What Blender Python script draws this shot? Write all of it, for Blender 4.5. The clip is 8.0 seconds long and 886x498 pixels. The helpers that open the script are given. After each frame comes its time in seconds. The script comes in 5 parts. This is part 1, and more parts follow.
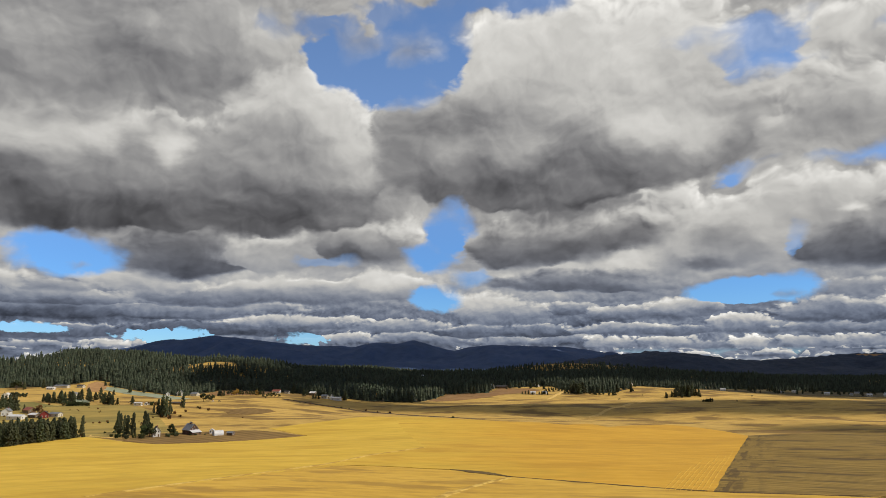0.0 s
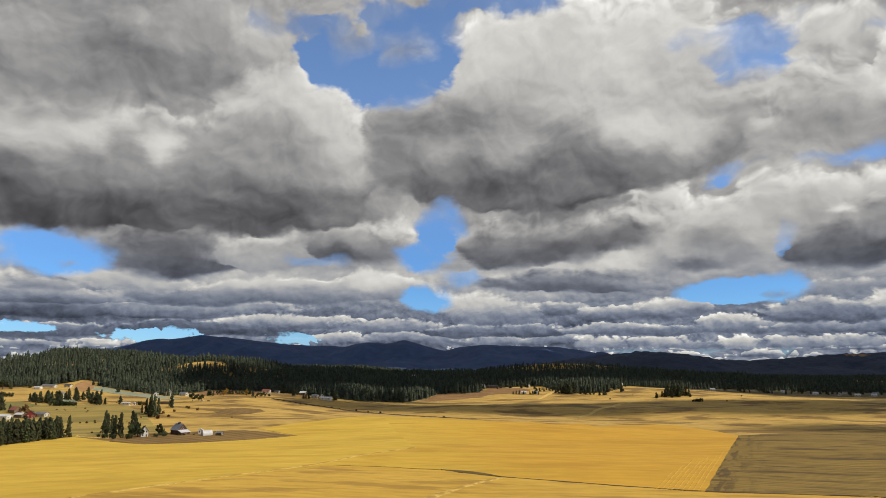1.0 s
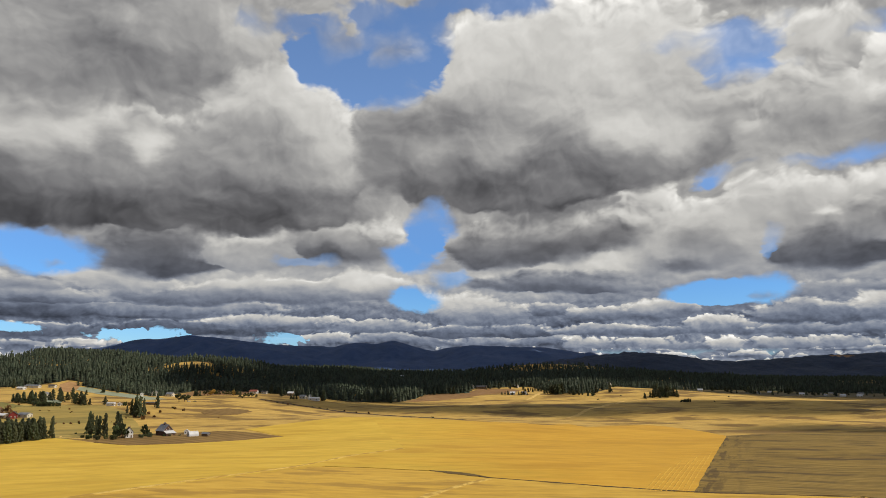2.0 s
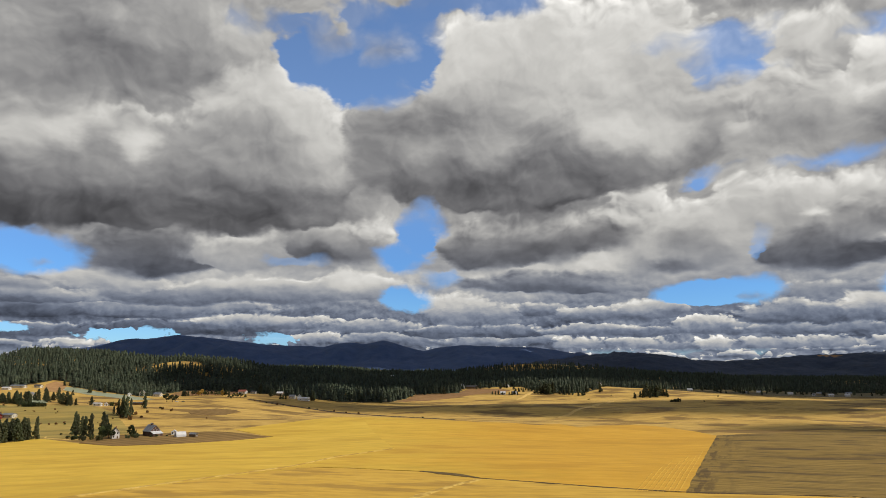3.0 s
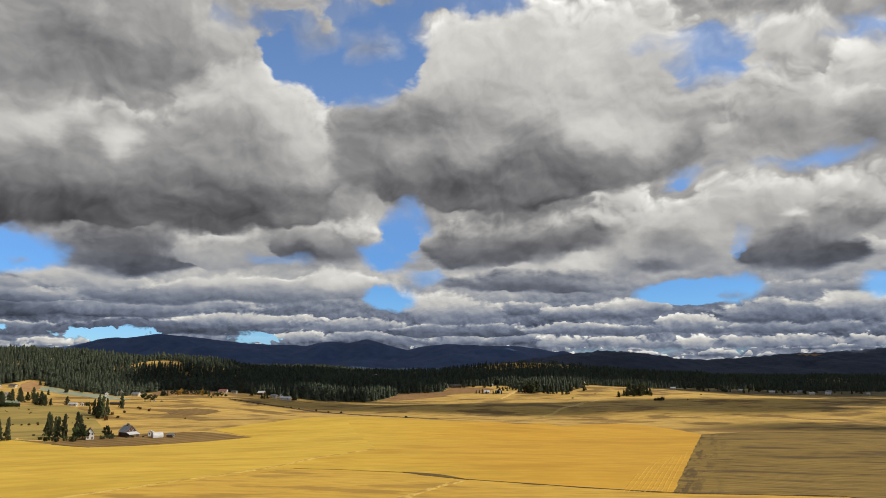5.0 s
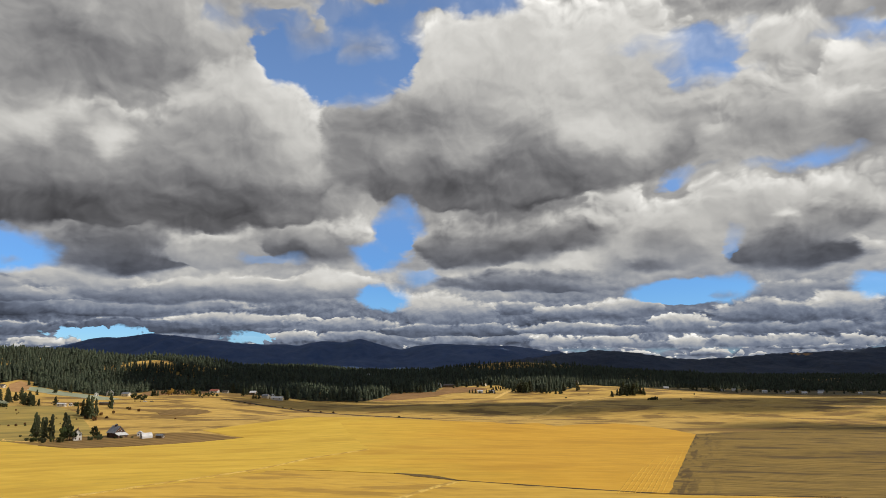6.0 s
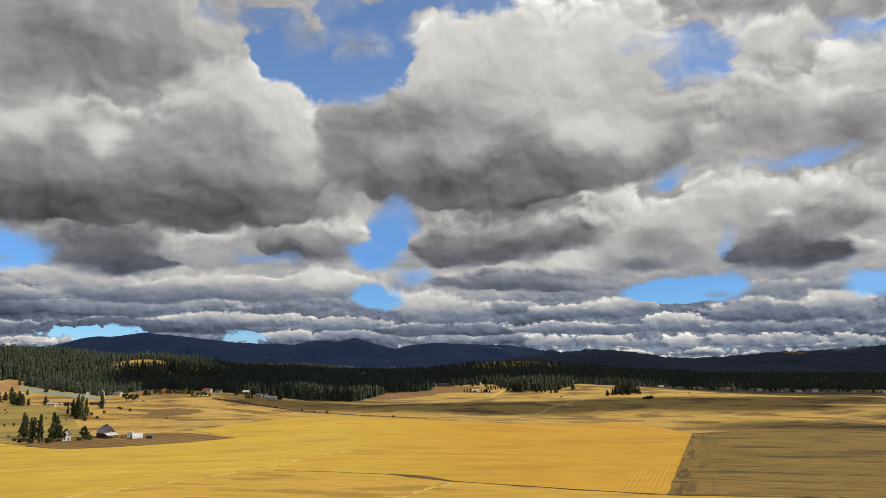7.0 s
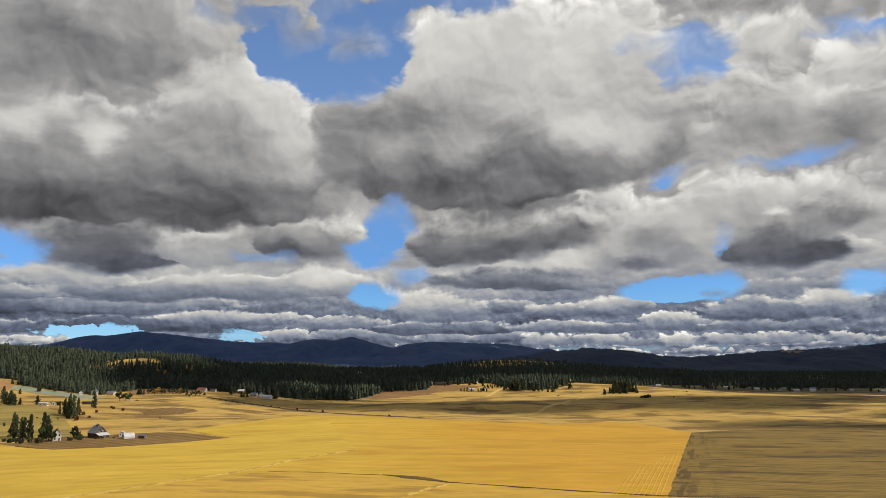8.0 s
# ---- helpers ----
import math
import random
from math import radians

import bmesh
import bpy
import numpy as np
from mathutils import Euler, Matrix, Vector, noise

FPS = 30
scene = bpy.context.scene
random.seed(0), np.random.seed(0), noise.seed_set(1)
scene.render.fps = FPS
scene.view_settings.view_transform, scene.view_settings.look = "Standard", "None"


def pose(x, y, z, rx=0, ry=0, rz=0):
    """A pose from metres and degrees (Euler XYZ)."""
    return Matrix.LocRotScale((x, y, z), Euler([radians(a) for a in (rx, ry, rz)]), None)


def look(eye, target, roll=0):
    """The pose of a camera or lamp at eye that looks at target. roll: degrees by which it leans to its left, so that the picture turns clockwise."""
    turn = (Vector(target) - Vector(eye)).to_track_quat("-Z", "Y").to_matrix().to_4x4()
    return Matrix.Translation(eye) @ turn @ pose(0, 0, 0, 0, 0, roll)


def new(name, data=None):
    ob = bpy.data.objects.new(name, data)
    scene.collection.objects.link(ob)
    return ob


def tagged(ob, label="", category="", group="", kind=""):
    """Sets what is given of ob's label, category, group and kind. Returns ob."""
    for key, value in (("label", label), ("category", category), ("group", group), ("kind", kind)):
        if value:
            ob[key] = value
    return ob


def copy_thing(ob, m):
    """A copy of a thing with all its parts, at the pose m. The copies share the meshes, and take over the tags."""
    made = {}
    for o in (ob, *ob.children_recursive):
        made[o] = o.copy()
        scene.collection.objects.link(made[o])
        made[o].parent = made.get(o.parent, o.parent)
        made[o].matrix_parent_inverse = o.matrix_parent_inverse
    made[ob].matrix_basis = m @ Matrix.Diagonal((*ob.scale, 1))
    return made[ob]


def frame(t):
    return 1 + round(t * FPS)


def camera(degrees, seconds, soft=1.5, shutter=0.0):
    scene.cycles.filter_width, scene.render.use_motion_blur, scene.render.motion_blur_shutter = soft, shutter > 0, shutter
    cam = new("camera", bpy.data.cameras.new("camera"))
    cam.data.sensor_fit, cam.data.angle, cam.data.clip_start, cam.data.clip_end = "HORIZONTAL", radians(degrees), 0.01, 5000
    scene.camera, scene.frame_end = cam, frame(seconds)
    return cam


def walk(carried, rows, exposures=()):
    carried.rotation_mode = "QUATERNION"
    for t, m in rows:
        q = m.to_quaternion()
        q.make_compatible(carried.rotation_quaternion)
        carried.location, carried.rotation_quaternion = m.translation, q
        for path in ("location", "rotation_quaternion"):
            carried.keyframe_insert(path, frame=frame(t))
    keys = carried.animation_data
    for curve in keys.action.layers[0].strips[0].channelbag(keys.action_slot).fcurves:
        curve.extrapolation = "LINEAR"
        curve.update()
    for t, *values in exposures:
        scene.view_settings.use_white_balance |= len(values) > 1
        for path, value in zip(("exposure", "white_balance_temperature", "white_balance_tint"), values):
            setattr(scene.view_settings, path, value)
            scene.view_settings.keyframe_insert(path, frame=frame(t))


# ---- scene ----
cam = camera(67.14, 8.0, soft=0.75)
walk(cam, [
    (0.0, pose(0.00, 0.00, 58.00, 100.051, 0, 3.263) @ pose(0, 0, 0, 0, 0, -0.066)),
    (0.5, pose(-0.14, 1.10, 57.88, 100.015, 0, 2.979) @ pose(0, 0, 0, 0, 0, -0.052)),
    (1.0, pose(-0.27, 2.29, 57.77, 100.044, 0, 2.494) @ pose(0, 0, 0, 0, 0, -0.009)),
    (1.5, pose(-0.38, 3.60, 57.67, 100.083, 0, 2.002) @ pose(0, 0, 0, 0, 0, 0.019)),
    (3.0, pose(-0.61, 8.26, 57.44, 100.081, 0, 0.734) @ pose(0, 0, 0, 0, 0, 0.026)),
    (3.5, pose(-0.64, 10.09, 57.39, 100.056, 0, 0.362) @ pose(0, 0, 0, 0, 0, 0.012)),
    (4.0, pose(-0.64, 12.07, 57.34, 100.033, 0, 0.000) @ pose(0, 0, 0, 0, 0, -0.003)),
    (4.5, pose(-0.62, 14.21, 57.29, 100.013, 0, -0.329) @ pose(0, 0, 0, 0, 0, -0.024)),
    (6.0, pose(-0.38, 21.66, 57.19, 99.969, 0, -1.222) @ pose(0, 0, 0, 0, 0, -0.069)),
    (6.5, pose(-0.22, 24.52, 57.16, 99.944, 0, -1.472) @ pose(0, 0, 0, 0, 0, -0.102)),
    (7.0, pose(-0.04, 27.58, 57.13, 99.892, 0, -1.665) @ pose(0, 0, 0, 0, 0, -0.116)),
    (7.5, pose(0.19, 30.85, 57.10, 99.850, 0, -1.822) @ pose(0, 0, 0, 0, 0, -0.127)),
    (8.0, pose(0.46, 34.34, 57.08, 99.796, 0, -1.941) @ pose(0, 0, 0, 0, 0, -0.140)),
], exposures=[(0.0, 0.0), (8.0, 0.0)])

# ---- sun and sky ----
SUN_AZ, SUN_EL = 100.0, 42.0        # clockwise from +y, above the horizon
sun_way = Vector((math.sin(radians(SUN_AZ)) * math.cos(radians(SUN_EL)), math.cos(radians(SUN_AZ)) * math.cos(radians(SUN_EL)), math.sin(radians(SUN_EL))))
sun = new("sun", bpy.data.lights.new("sun", "SUN"))
sun.data.energy, sun.data.angle, sun.data.color = 3.6, radians(0.5), (1.0, 0.915, 0.78)
sun.matrix_world = look((0, 0, 500), Vector((0, 0, 500)) - sun_way)


class Nodes:
    """Short hand for a node tree: every call returns an output socket."""

    def __init__(self, tree):
        self.tree = tree
        tree.nodes.clear()

    def add(self, kind, **inputs):
        n = self.tree.nodes.new(kind)
        for k, v in inputs.items():
            self.put(n.inputs[k.replace("_", " ")], v)
        return n

    def put(self, socket, v):
        if isinstance(v, bpy.types.NodeSocket):
            self.tree.links.new(v, socket)
        else:
            socket.default_value = v

    def use(self, group, **inputs):
        n = self.tree.nodes.new("ShaderNodeGroup")
        n.node_tree = group
        for k, v in inputs.items():
            self.put(n.inputs[k], v)
        return n.outputs

    def math(self, op, a, b=0.0, c=0.0, clamp=False):
        n = self.tree.nodes.new("ShaderNodeMath")
        n.operation, n.use_clamp = op, clamp
        for s, v in zip(n.inputs, (a, b, c)):
            self.put(s, v)
        return n.outputs[0]

    def vec(self, op, a, b=(0, 0, 0), c=None):
        n = self.tree.nodes.new("ShaderNodeVectorMath")
        n.operation = op
        self.put(n.inputs[0], a)
        if op != "LENGTH":
            self.put(n.inputs[1], b)
        if c is not None:
            self.put(n.inputs[2], c)
        return n.outputs["Value" if op in ("DOT_PRODUCT", "LENGTH") else "Vector"]

    def smooth(self, v, lo, hi, out0=0.0, out1=1.0):
        n = self.tree.nodes.new("ShaderNodeMapRange")
        n.interpolation_type, n.clamp = "SMOOTHSTEP", False
        for s, q in zip(n.inputs, (v, lo, hi, out0, out1)):
            self.put(s, q)
        return n.outputs[0]

    def mix(self, f, a, b):
        n = self.tree.nodes.new("ShaderNodeMix")
        n.data_type, n.clamp_factor = "RGBA", False
        for s, q in zip((n.inputs[0], n.inputs[6], n.inputs[7]), (f, a, b)):
            self.put(s, (*q, 1.0) if isinstance(q, tuple) and len(q) == 3 else q)
        return n.outputs[2]

    def mixf(self, f, a, b):
        n = self.tree.nodes.new("ShaderNodeMix")
        n.clamp_factor = False
        for s, q in zip((n.inputs[0], n.inputs[2], n.inputs[3]), (f, a, b)):
            self.put(s, q)
        return n.outputs[0]

    def combine(self, x, y, z=0.0):
        n = self.tree.nodes.new("ShaderNodeCombineXYZ")
        for s, q in zip(n.inputs, (x, y, z)):
            self.put(s, q)
        return n.outputs[0]

    def noise(self, vector, scale, detail=5.0, rough=0.55, distort=0.0, out="Fac"):
        n = self.tree.nodes.new("ShaderNodeTexNoise")
        for k, q in (("Vector", vector), ("Scale", scale), ("Detail", detail), ("Roughness", rough), ("Distortion", distort)):
            self.put(n.inputs[k], q)
        return n.outputs[out]

    def ramp(self, f, stops):
        n = self.tree.nodes.new("ShaderNodeValToRGB")
        while len(n.color_ramp.elements) < len(stops):
            n.color_ramp.elements.new(0.5)
        for e, (p, c) in zip(n.color_ramp.elements, stops):
            e.position, e.color = p, (*c, 1.0)
        self.put(n.inputs[0], f)
        return n.outputs[0]


def node_group(name, takes, gives):
    """An empty node group; returns its tree, a Nodes on it, its inputs by name, and a function that links its outputs."""
    tree = bpy.data.node_groups.new(name, "ShaderNodeTree")
    for k in takes:
        tree.interface.new_socket(k, in_out="INPUT", socket_type="NodeSocketVector" if k.startswith("v_") else "NodeSocketFloat")
    for k in gives:
        tree.interface.new_socket(k, in_out="OUTPUT", socket_type="NodeSocketFloat")
    n = Nodes(tree)
    source = n.add("NodeGroupInput").outputs
    sink = n.add("NodeGroupOutput").inputs

    def finish(*sockets):
        for k, v in zip(gives, sockets):
            n.put(sink[k], v)
    return tree, n, source, finish


def lobe_group():
    """Distance in degrees to the edge of a lobe with a round top and a flat base, joined softly to the lobes before it."""
    tree, n, g, finish = node_group("cloud_lobe", ("v_spot", "v_scale", "v_shift", "size", "before", "blend"), ("dist",))
    q = n.vec("MAXIMUM", n.vec("MULTIPLY_ADD", g["v_spot"], g["v_scale"], g["v_shift"]), (-1000.0, 0.0, 0.0))
    d = n.math("MULTIPLY", n.math("SUBTRACT", n.vec("LENGTH", q), 1.0), g["size"])
    finish(n.math("SMOOTH_MIN", g["before"], d, g["blend"]))
    return tree


def shade_group():
    """Lay one cloud over those behind it."""
    tree, n, g, finish = node_group("cloud_shade", ("dist", "height", "fray", "edge_size", "edge_soft", "base", "top", "dark", "light", "rim", "billow", "deep", "soft", "opacity", "shade", "alpha", "crisp"), ("shade", "alpha", "crisp"))
    rise = n.smooth(g["height"], g["base"], g["top"])
    dist = n.math("MULTIPLY_ADD", g["fray"], n.math("MULTIPLY", g["edge_size"], n.math("MULTIPLY_ADD", rise, 0.65, 0.35)), g["dist"])
    mask = n.math("MULTIPLY", n.smooth(n.math("DIVIDE", dist, n.math("MULTIPLY", g["edge_soft"], g["soft"])), 1.0, -1.0), g["opacity"])
    edge = n.math("MULTIPLY", n.smooth(dist, g["deep"], 0.0), n.smooth(rise, 0.2, 0.8))
    shade = n.math("MULTIPLY_ADD", edge, g["rim"], n.mixf(rise, g["dark"], g["light"]))
    finish(n.mixf(mask, g["shade"], shade), n.math("MAXIMUM", g["alpha"], mask), n.mixf(mask, g["crisp"], n.math("MULTIPLY_ADD", edge, g["billow"], 0.15)))
    return tree


def patch_group():
    """A thinner, lighter or a thicker, darker part of a cloud."""
    tree, n, g, finish = node_group("cloud_patch", ("v_spot", "v_scale", "v_shift", "gain", "shade"), ("shade",))
    reach = n.vec("LENGTH", n.vec("MULTIPLY_ADD", g["v_spot"], g["v_scale"], g["v_shift"]))
    finish(n.math("ADD", g["shade"], n.smooth(reach, 1.3, 0.1, 0.0, g["gain"])))
    return tree


def gap_group():
    """A hole in the cover through which blue sky shows."""
    tree, n, g, finish = node_group("cloud_gap", ("v_spot", "v_scale", "v_shift", "size", "fray", "edge_soft", "left", "alpha"), ("alpha",))
    reach = n.math("SUBTRACT", n.vec("LENGTH", n.vec("MULTIPLY_ADD", g["v_spot"], g["v_scale"], g["v_shift"])), 1.0)
    d = n.math("MULTIPLY_ADD", reach, g["size"], g["fray"])
    finish(n.math("MULTIPLY", g["alpha"], n.smooth(n.math("DIVIDE", d, g["edge_soft"]), 1.3, -1.3, 1.0, g["left"])))
    return tree


def build_sky():
    """Blue sky with broken cumulus: each cloud has a flat dark base and a bright top, its edge frayed by noise. Angles in degrees."""
    world = bpy.data.worlds.new("sky")
    world.use_nodes = True
    n = Nodes(world.node_tree)
    way = n.add("ShaderNodeTexCoord").outputs["Generated"]
    sep = n.add("ShaderNodeSeparateXYZ", Vector=way).outputs
    az = n.math("DEGREES", n.math("ARCTAN2", sep[0], sep[1]))
    el = n.math("DEGREES", n.math("ARCSINE", sep[2]))
    high = n.smooth(el, 1.5, 14.0)
    half = (0.5, 0.5, 0.5)
    # the same noise at two sizes: far clouds low over the horizon are small and flat
    p_near, p_far = n.combine(n.math("MULTIPLY", az, 0.8), el, 3.0), n.combine(n.math("MULTIPLY", az, 0.5), n.math("MULTIPLY", el, 1.2), 9.0)
    w_wide = n.vec("SUBTRACT", n.noise(p_near, 0.13, 3.0, 0.5, 0.0, "Color"), half)
    w_near = n.vec("SUBTRACT", n.noise(p_near, 0.45, 3.0, 0.5, 0.0, "Color"), half)
    w_far = n.vec("SUBTRACT", n.noise(p_far, 0.7, 4.0, 0.55, 0.0, "Color"), half)
    push = n.vec("ADD", n.vec("MULTIPLY", n.vec("ADD", n.vec("MULTIPLY", w_wide, (5.0, 4.0, 0.0)), n.vec("MULTIPLY", w_near, (2.2, 2.0, 0.0))), n.combine(high, high, 0.0)),
                 n.vec("MULTIPLY", w_far, (2.0, 0.7, 0.0)))
    spot = n.vec("ADD", n.combine(az, el, 0.0), push)
    moved = n.add("ShaderNodeSeparateXYZ", Vector=spot).outputs
    spot3 = n.combine(moved[0], moved[1], moved[1])

    def puffs(q, scale, detail, rough=0.5):
        """Rounded lobes: small at the middle of a lobe, large in the creases."""
        v = n.tree.nodes.new("ShaderNodeTexVoronoi")
        v.feature, v.voronoi_dimensions = "SMOOTH_F1", "2D"
        n.put(v.inputs["Vector"], q)
        for k, s in (("Scale", scale), ("Detail", detail), ("Roughness", rough), ("Lacunarity", 2.1), ("Smoothness", 0.7)):
            v.inputs[k].default_value = s
        return v.outputs["Distance"]

    warp_near = n.vec("ADD", p_near, n.vec("ADD", n.vec("MULTIPLY", w_wide, (4.0, 4.0, 0.0)), n.vec("MULTIPLY", w_near, (1.3, 1.3, 0.0))))
    warp_far = n.vec("ADD", p_far, n.vec("MULTIPLY", w_far, (0.9, 0.9, 0.0)))
    puff_near, puff_far = puffs(warp_near, 0.30, 3.0), puffs(warp_far, 0.9, 2.0)
    # the side of each lobe that faces the light: broad swells, and crisp small billows
    swell = n.math("SUBTRACT", puffs(n.vec("ADD", warp_near, (0.6, 1.3, 0.0)), 0.22, 0.6), puffs(warp_near, 0.22, 0.6))
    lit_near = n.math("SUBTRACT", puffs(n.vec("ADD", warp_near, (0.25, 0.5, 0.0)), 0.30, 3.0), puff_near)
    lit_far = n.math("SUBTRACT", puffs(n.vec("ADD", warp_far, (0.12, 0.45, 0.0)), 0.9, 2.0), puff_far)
    p_row = n.vec("ADD", n.combine(n.math("MULTIPLY", az, 0.85), n.math("MULTIPLY", el, 1.25), 0.0), n.vec("MULTIPLY", w_far, (1.2, 1.0, 0.0)))
    puff_row = puffs(p_row, 1.15, 2.0, 0.6)
    puff = n.mixf(n.smooth(el, 1.0, 8.0), puff_row, puff_near)
    fray = n.math("SUBTRACT", puff, 0.48)
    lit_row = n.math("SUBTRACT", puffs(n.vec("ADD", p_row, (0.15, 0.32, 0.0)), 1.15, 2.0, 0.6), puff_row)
    broad = n.math("SUBTRACT", n.noise(p_near, 0.11, 3.0, 0.5), 0.5)
    haze = n.math("SUBTRACT", n.noise(n.vec("MULTIPLY", warp_near, (0.7, 1.4, 1.0)), 0.25, 3.0, 0.45), 0.5)
    edge_size = n.mixf(high, 0.8, 1.7)
    edge_soft = n.math("MULTIPLY", n.mixf(high, 0.10, 0.55), n.smooth(n.noise(p_near, 0.3, 2.0, 0.5), 0.35, 0.65, 0.4, 1.9))

    # the far deck over the horizon, and the broken cover all round
    cover = n.noise(n.combine(n.math("MULTIPLY", az, 0.5), n.math("MULTIPLY", el, 1.5), 21.0), 0.28, 4.0, 0.5)
    low = n.math("MULTIPLY", n.smooth(cover, 0.30, 0.42), n.smooth(el, 4.5, 3.0))
    round_about = n.math("MAXIMUM", n.smooth(n.math("ABSOLUTE", az), 40.0, 47.0), n.smooth(el, 35.0, 42.0))
    wide = n.math("MULTIPLY", n.smooth(n.noise(n.vec("MULTIPLY", way, (1.0, 1.0, 2.0)), 2.6, 6.0, 0.55), 0.38, 0.46), round_about)
    veil = n.math("MULTIPLY", n.smooth(el, 0.6, 1.6), n.math("SUBTRACT", 1.0, round_about))
    state = {"alpha": n.math("MAXIMUM", n.math("MAXIMUM", low, wide), veil), "crisp": 0.35,
             "shade": n.mixf(veil, n.math("MULTIPLY_ADD", n.math("SUBTRACT", cover, 0.5), 0.9, 0.52), n.math("MULTIPLY_ADD", broad, 0.3, n.smooth(el, 4.0, 8.0, 0.47, 0.66)))}

    lobe_tree, shade_tree, patch_tree, gap_tree = lobe_group(), shade_group(), patch_group(), gap_group()
    gap_fray = n.math("MULTIPLY", fray, n.math("MULTIPLY", edge_size, n.mixf(high, -1.0, -0.9)))

    def cloud(lobes, base, top, dark, light, rim=0.08, soft=1.0, opacity=1.0):
        """A cloud of several lobes (across, up, half width, height, depth), dark at its flat base and light at its billowing top."""
        dist = 100.0
        for a, e, wide, up, down in lobes:
            dist = n.use(lobe_tree, v_spot=spot3, v_scale=(1 / wide, 1 / up, -1 / down), v_shift=(-a / wide, -e / up, e / down),
                         size=math.sqrt(wide * (up + down) / 2) * 0.8, before=dist, blend=0.9 if e > 8 else 0.3)["dist"]
        out = n.use(shade_tree, dist=dist, height=moved[1], fray=fray, edge_size=edge_size, edge_soft=edge_soft, base=base, top=top, dark=dark, light=light, rim=rim,
                    billow=1.0 if rim else 0.2, deep=-2.2 if top > 8 else -0.6, soft=soft, opacity=opacity, shade=state["shade"], alpha=state["alpha"], crisp=state["crisp"])
        state["shade"], state["alpha"], state["crisp"] = out["shade"], out["alpha"], out["crisp"]

    def tone_patch(a, e, wide, high_, gain):
        state["shade"] = n.use(patch_tree, v_spot=spot, v_scale=(1 / wide, 1 / high_, 0.0), v_shift=(-a / wide, -e / high_, 0.0), gain=gain, shade=state["shade"])["shade"]

    def cloud_row(base, tall, length, seed, thick, tone):
        """A far row of cumulus seen edge-on: one flat base, a billowing top."""
        line = n.noise(n.combine(n.math("MULTIPLY", az, 1.0 / length), n.math("MULTIPLY", el, 0.15 / tall), seed), 1.0, 2.5, 0.5)
        top = n.math("MULTIPLY_ADD", n.math("SUBTRACT", 0.45, puff_row), 1.2 * tall, n.math("MULTIPLY", n.math("SUBTRACT", line, thick), 4.2 * tall))
        up = n.math("SUBTRACT", n.vec("DOT_PRODUCT", far_spot, (0.0, 1.0, 0.0)), base)
        mask = n.math("MULTIPLY", n.smooth(n.math("SUBTRACT", top, up), 0.0, 0.16 * tall), n.smooth(up, -0.1 * tall, 0.1 * tall))
        f = n.math("POWER", n.math("MAXIMUM", n.math("MINIMUM", n.math("DIVIDE", up, n.math("MAXIMUM", top, 0.3 * tall)), 1.0), 0.0), 0.8)
        shade = n.math("MULTIPLY_ADD", n.smooth(f, 0.1, 1.0), 0.36, tone)
        state["shade"] = n.mixf(mask, state["shade"], shade)
        state["crisp"] = n.mixf(mask, state["crisp"], n.math("MULTIPLY_ADD", f, 1.2, 0.1))
        state["alpha"] = n.math("MAXIMUM", state["alpha"], mask)

    def opening_in_cloud(a, e, wide, high_, depth):
        state["alpha"] = n.use(gap_tree, v_spot=spot, v_scale=(1 / wide, 1 / high_, 0.0), v_shift=(-a / wide, -e / high_, 0.0), size=math.sqrt(wide * high_),
                               fray=gap_fray, edge_soft=edge_soft, left=1.0 - depth, alpha=state["alpha"])["alpha"]

    far_spot = n.vec("ADD", n.combine(az, el, 0.0), n.vec("MULTIPLY", w_far, (1.6, 0.6, 0.0)))
    for base, tall, length, seed, thick, tone in ((0.3, 0.55, 2.2, 1.3, 0.25, 0.46), (0.8, 0.6, 2.6, 4.1, 0.30, 0.44), (1.3, 0.6, 3.0, 7.7, 0.33, 0.42)):
        cloud_row(base, tall, length, seed, thick, tone)
    # the clouds, far ones first
    cloud([(-34.5, 1.80, 3.2, 0.28, 0.28), (-29.4, 1.97, 3.1, 0.26, 0.30)], 1.47, 2.2, 0.52, 0.74)
    cloud([(-11.1, 2.4, 3.3, 0.57, 0.47), (-13.9, 2.2, 2.3, 0.37, 0.37)], 1.70, 3.1, 0.46, 0.82)
    cloud([(-6.3, 2.6, 3.8, 0.67, 0.67), (-2.5, 2.4, 3.4, 0.57, 0.57)], 1.72, 3.3, 0.42, 0.72)
    cloud([(2.3, 2.2, 4.3, 0.57, 0.47), (7, 2.3, 3.7, 0.56, 0.47)], 1.52, 2.8, 0.4, 0.64)
    cloud([(10.5, 2, 2.5, 0.69, 0.46)], 1.49, 2.9, 0.52, 0.92)
    cloud([(15.1, 2.1, 3.5, 0.54, 0.45), (18.1, 1.78, 2.5, 0.40, 0.35)], 1.45, 2.7, 0.44, 0.78)
    cloud([(21.3, 1.91, 1.99, 0.61, 0.52)], 1.22, 2.6, 0.5, 0.9)
    cloud([(25.2, 1.93, 3, 0.50, 0.50), (29.1, 2, 3.1, 0.56, 0.48)], 1.35, 2.6, 0.44, 0.74)
    cloud([(32.8, 1.93, 2.8, 0.54, 0.46)], 1.24, 2.5, 0.46, 0.82)
    cloud([(-32.1, 2.8, 4.8, 0.63, 0.50), (-35.3, 2.4, 2.1, 0.32, 0.32)], 2.3, 3.5, 0.38, 0.58)
    cloud([(-22.9, 3.1, 6.4, 0.81, 0.63), (-18.1, 2.9, 4.9, 0.60, 0.46)], 2.2, 4.2, 0.33, 0.52)
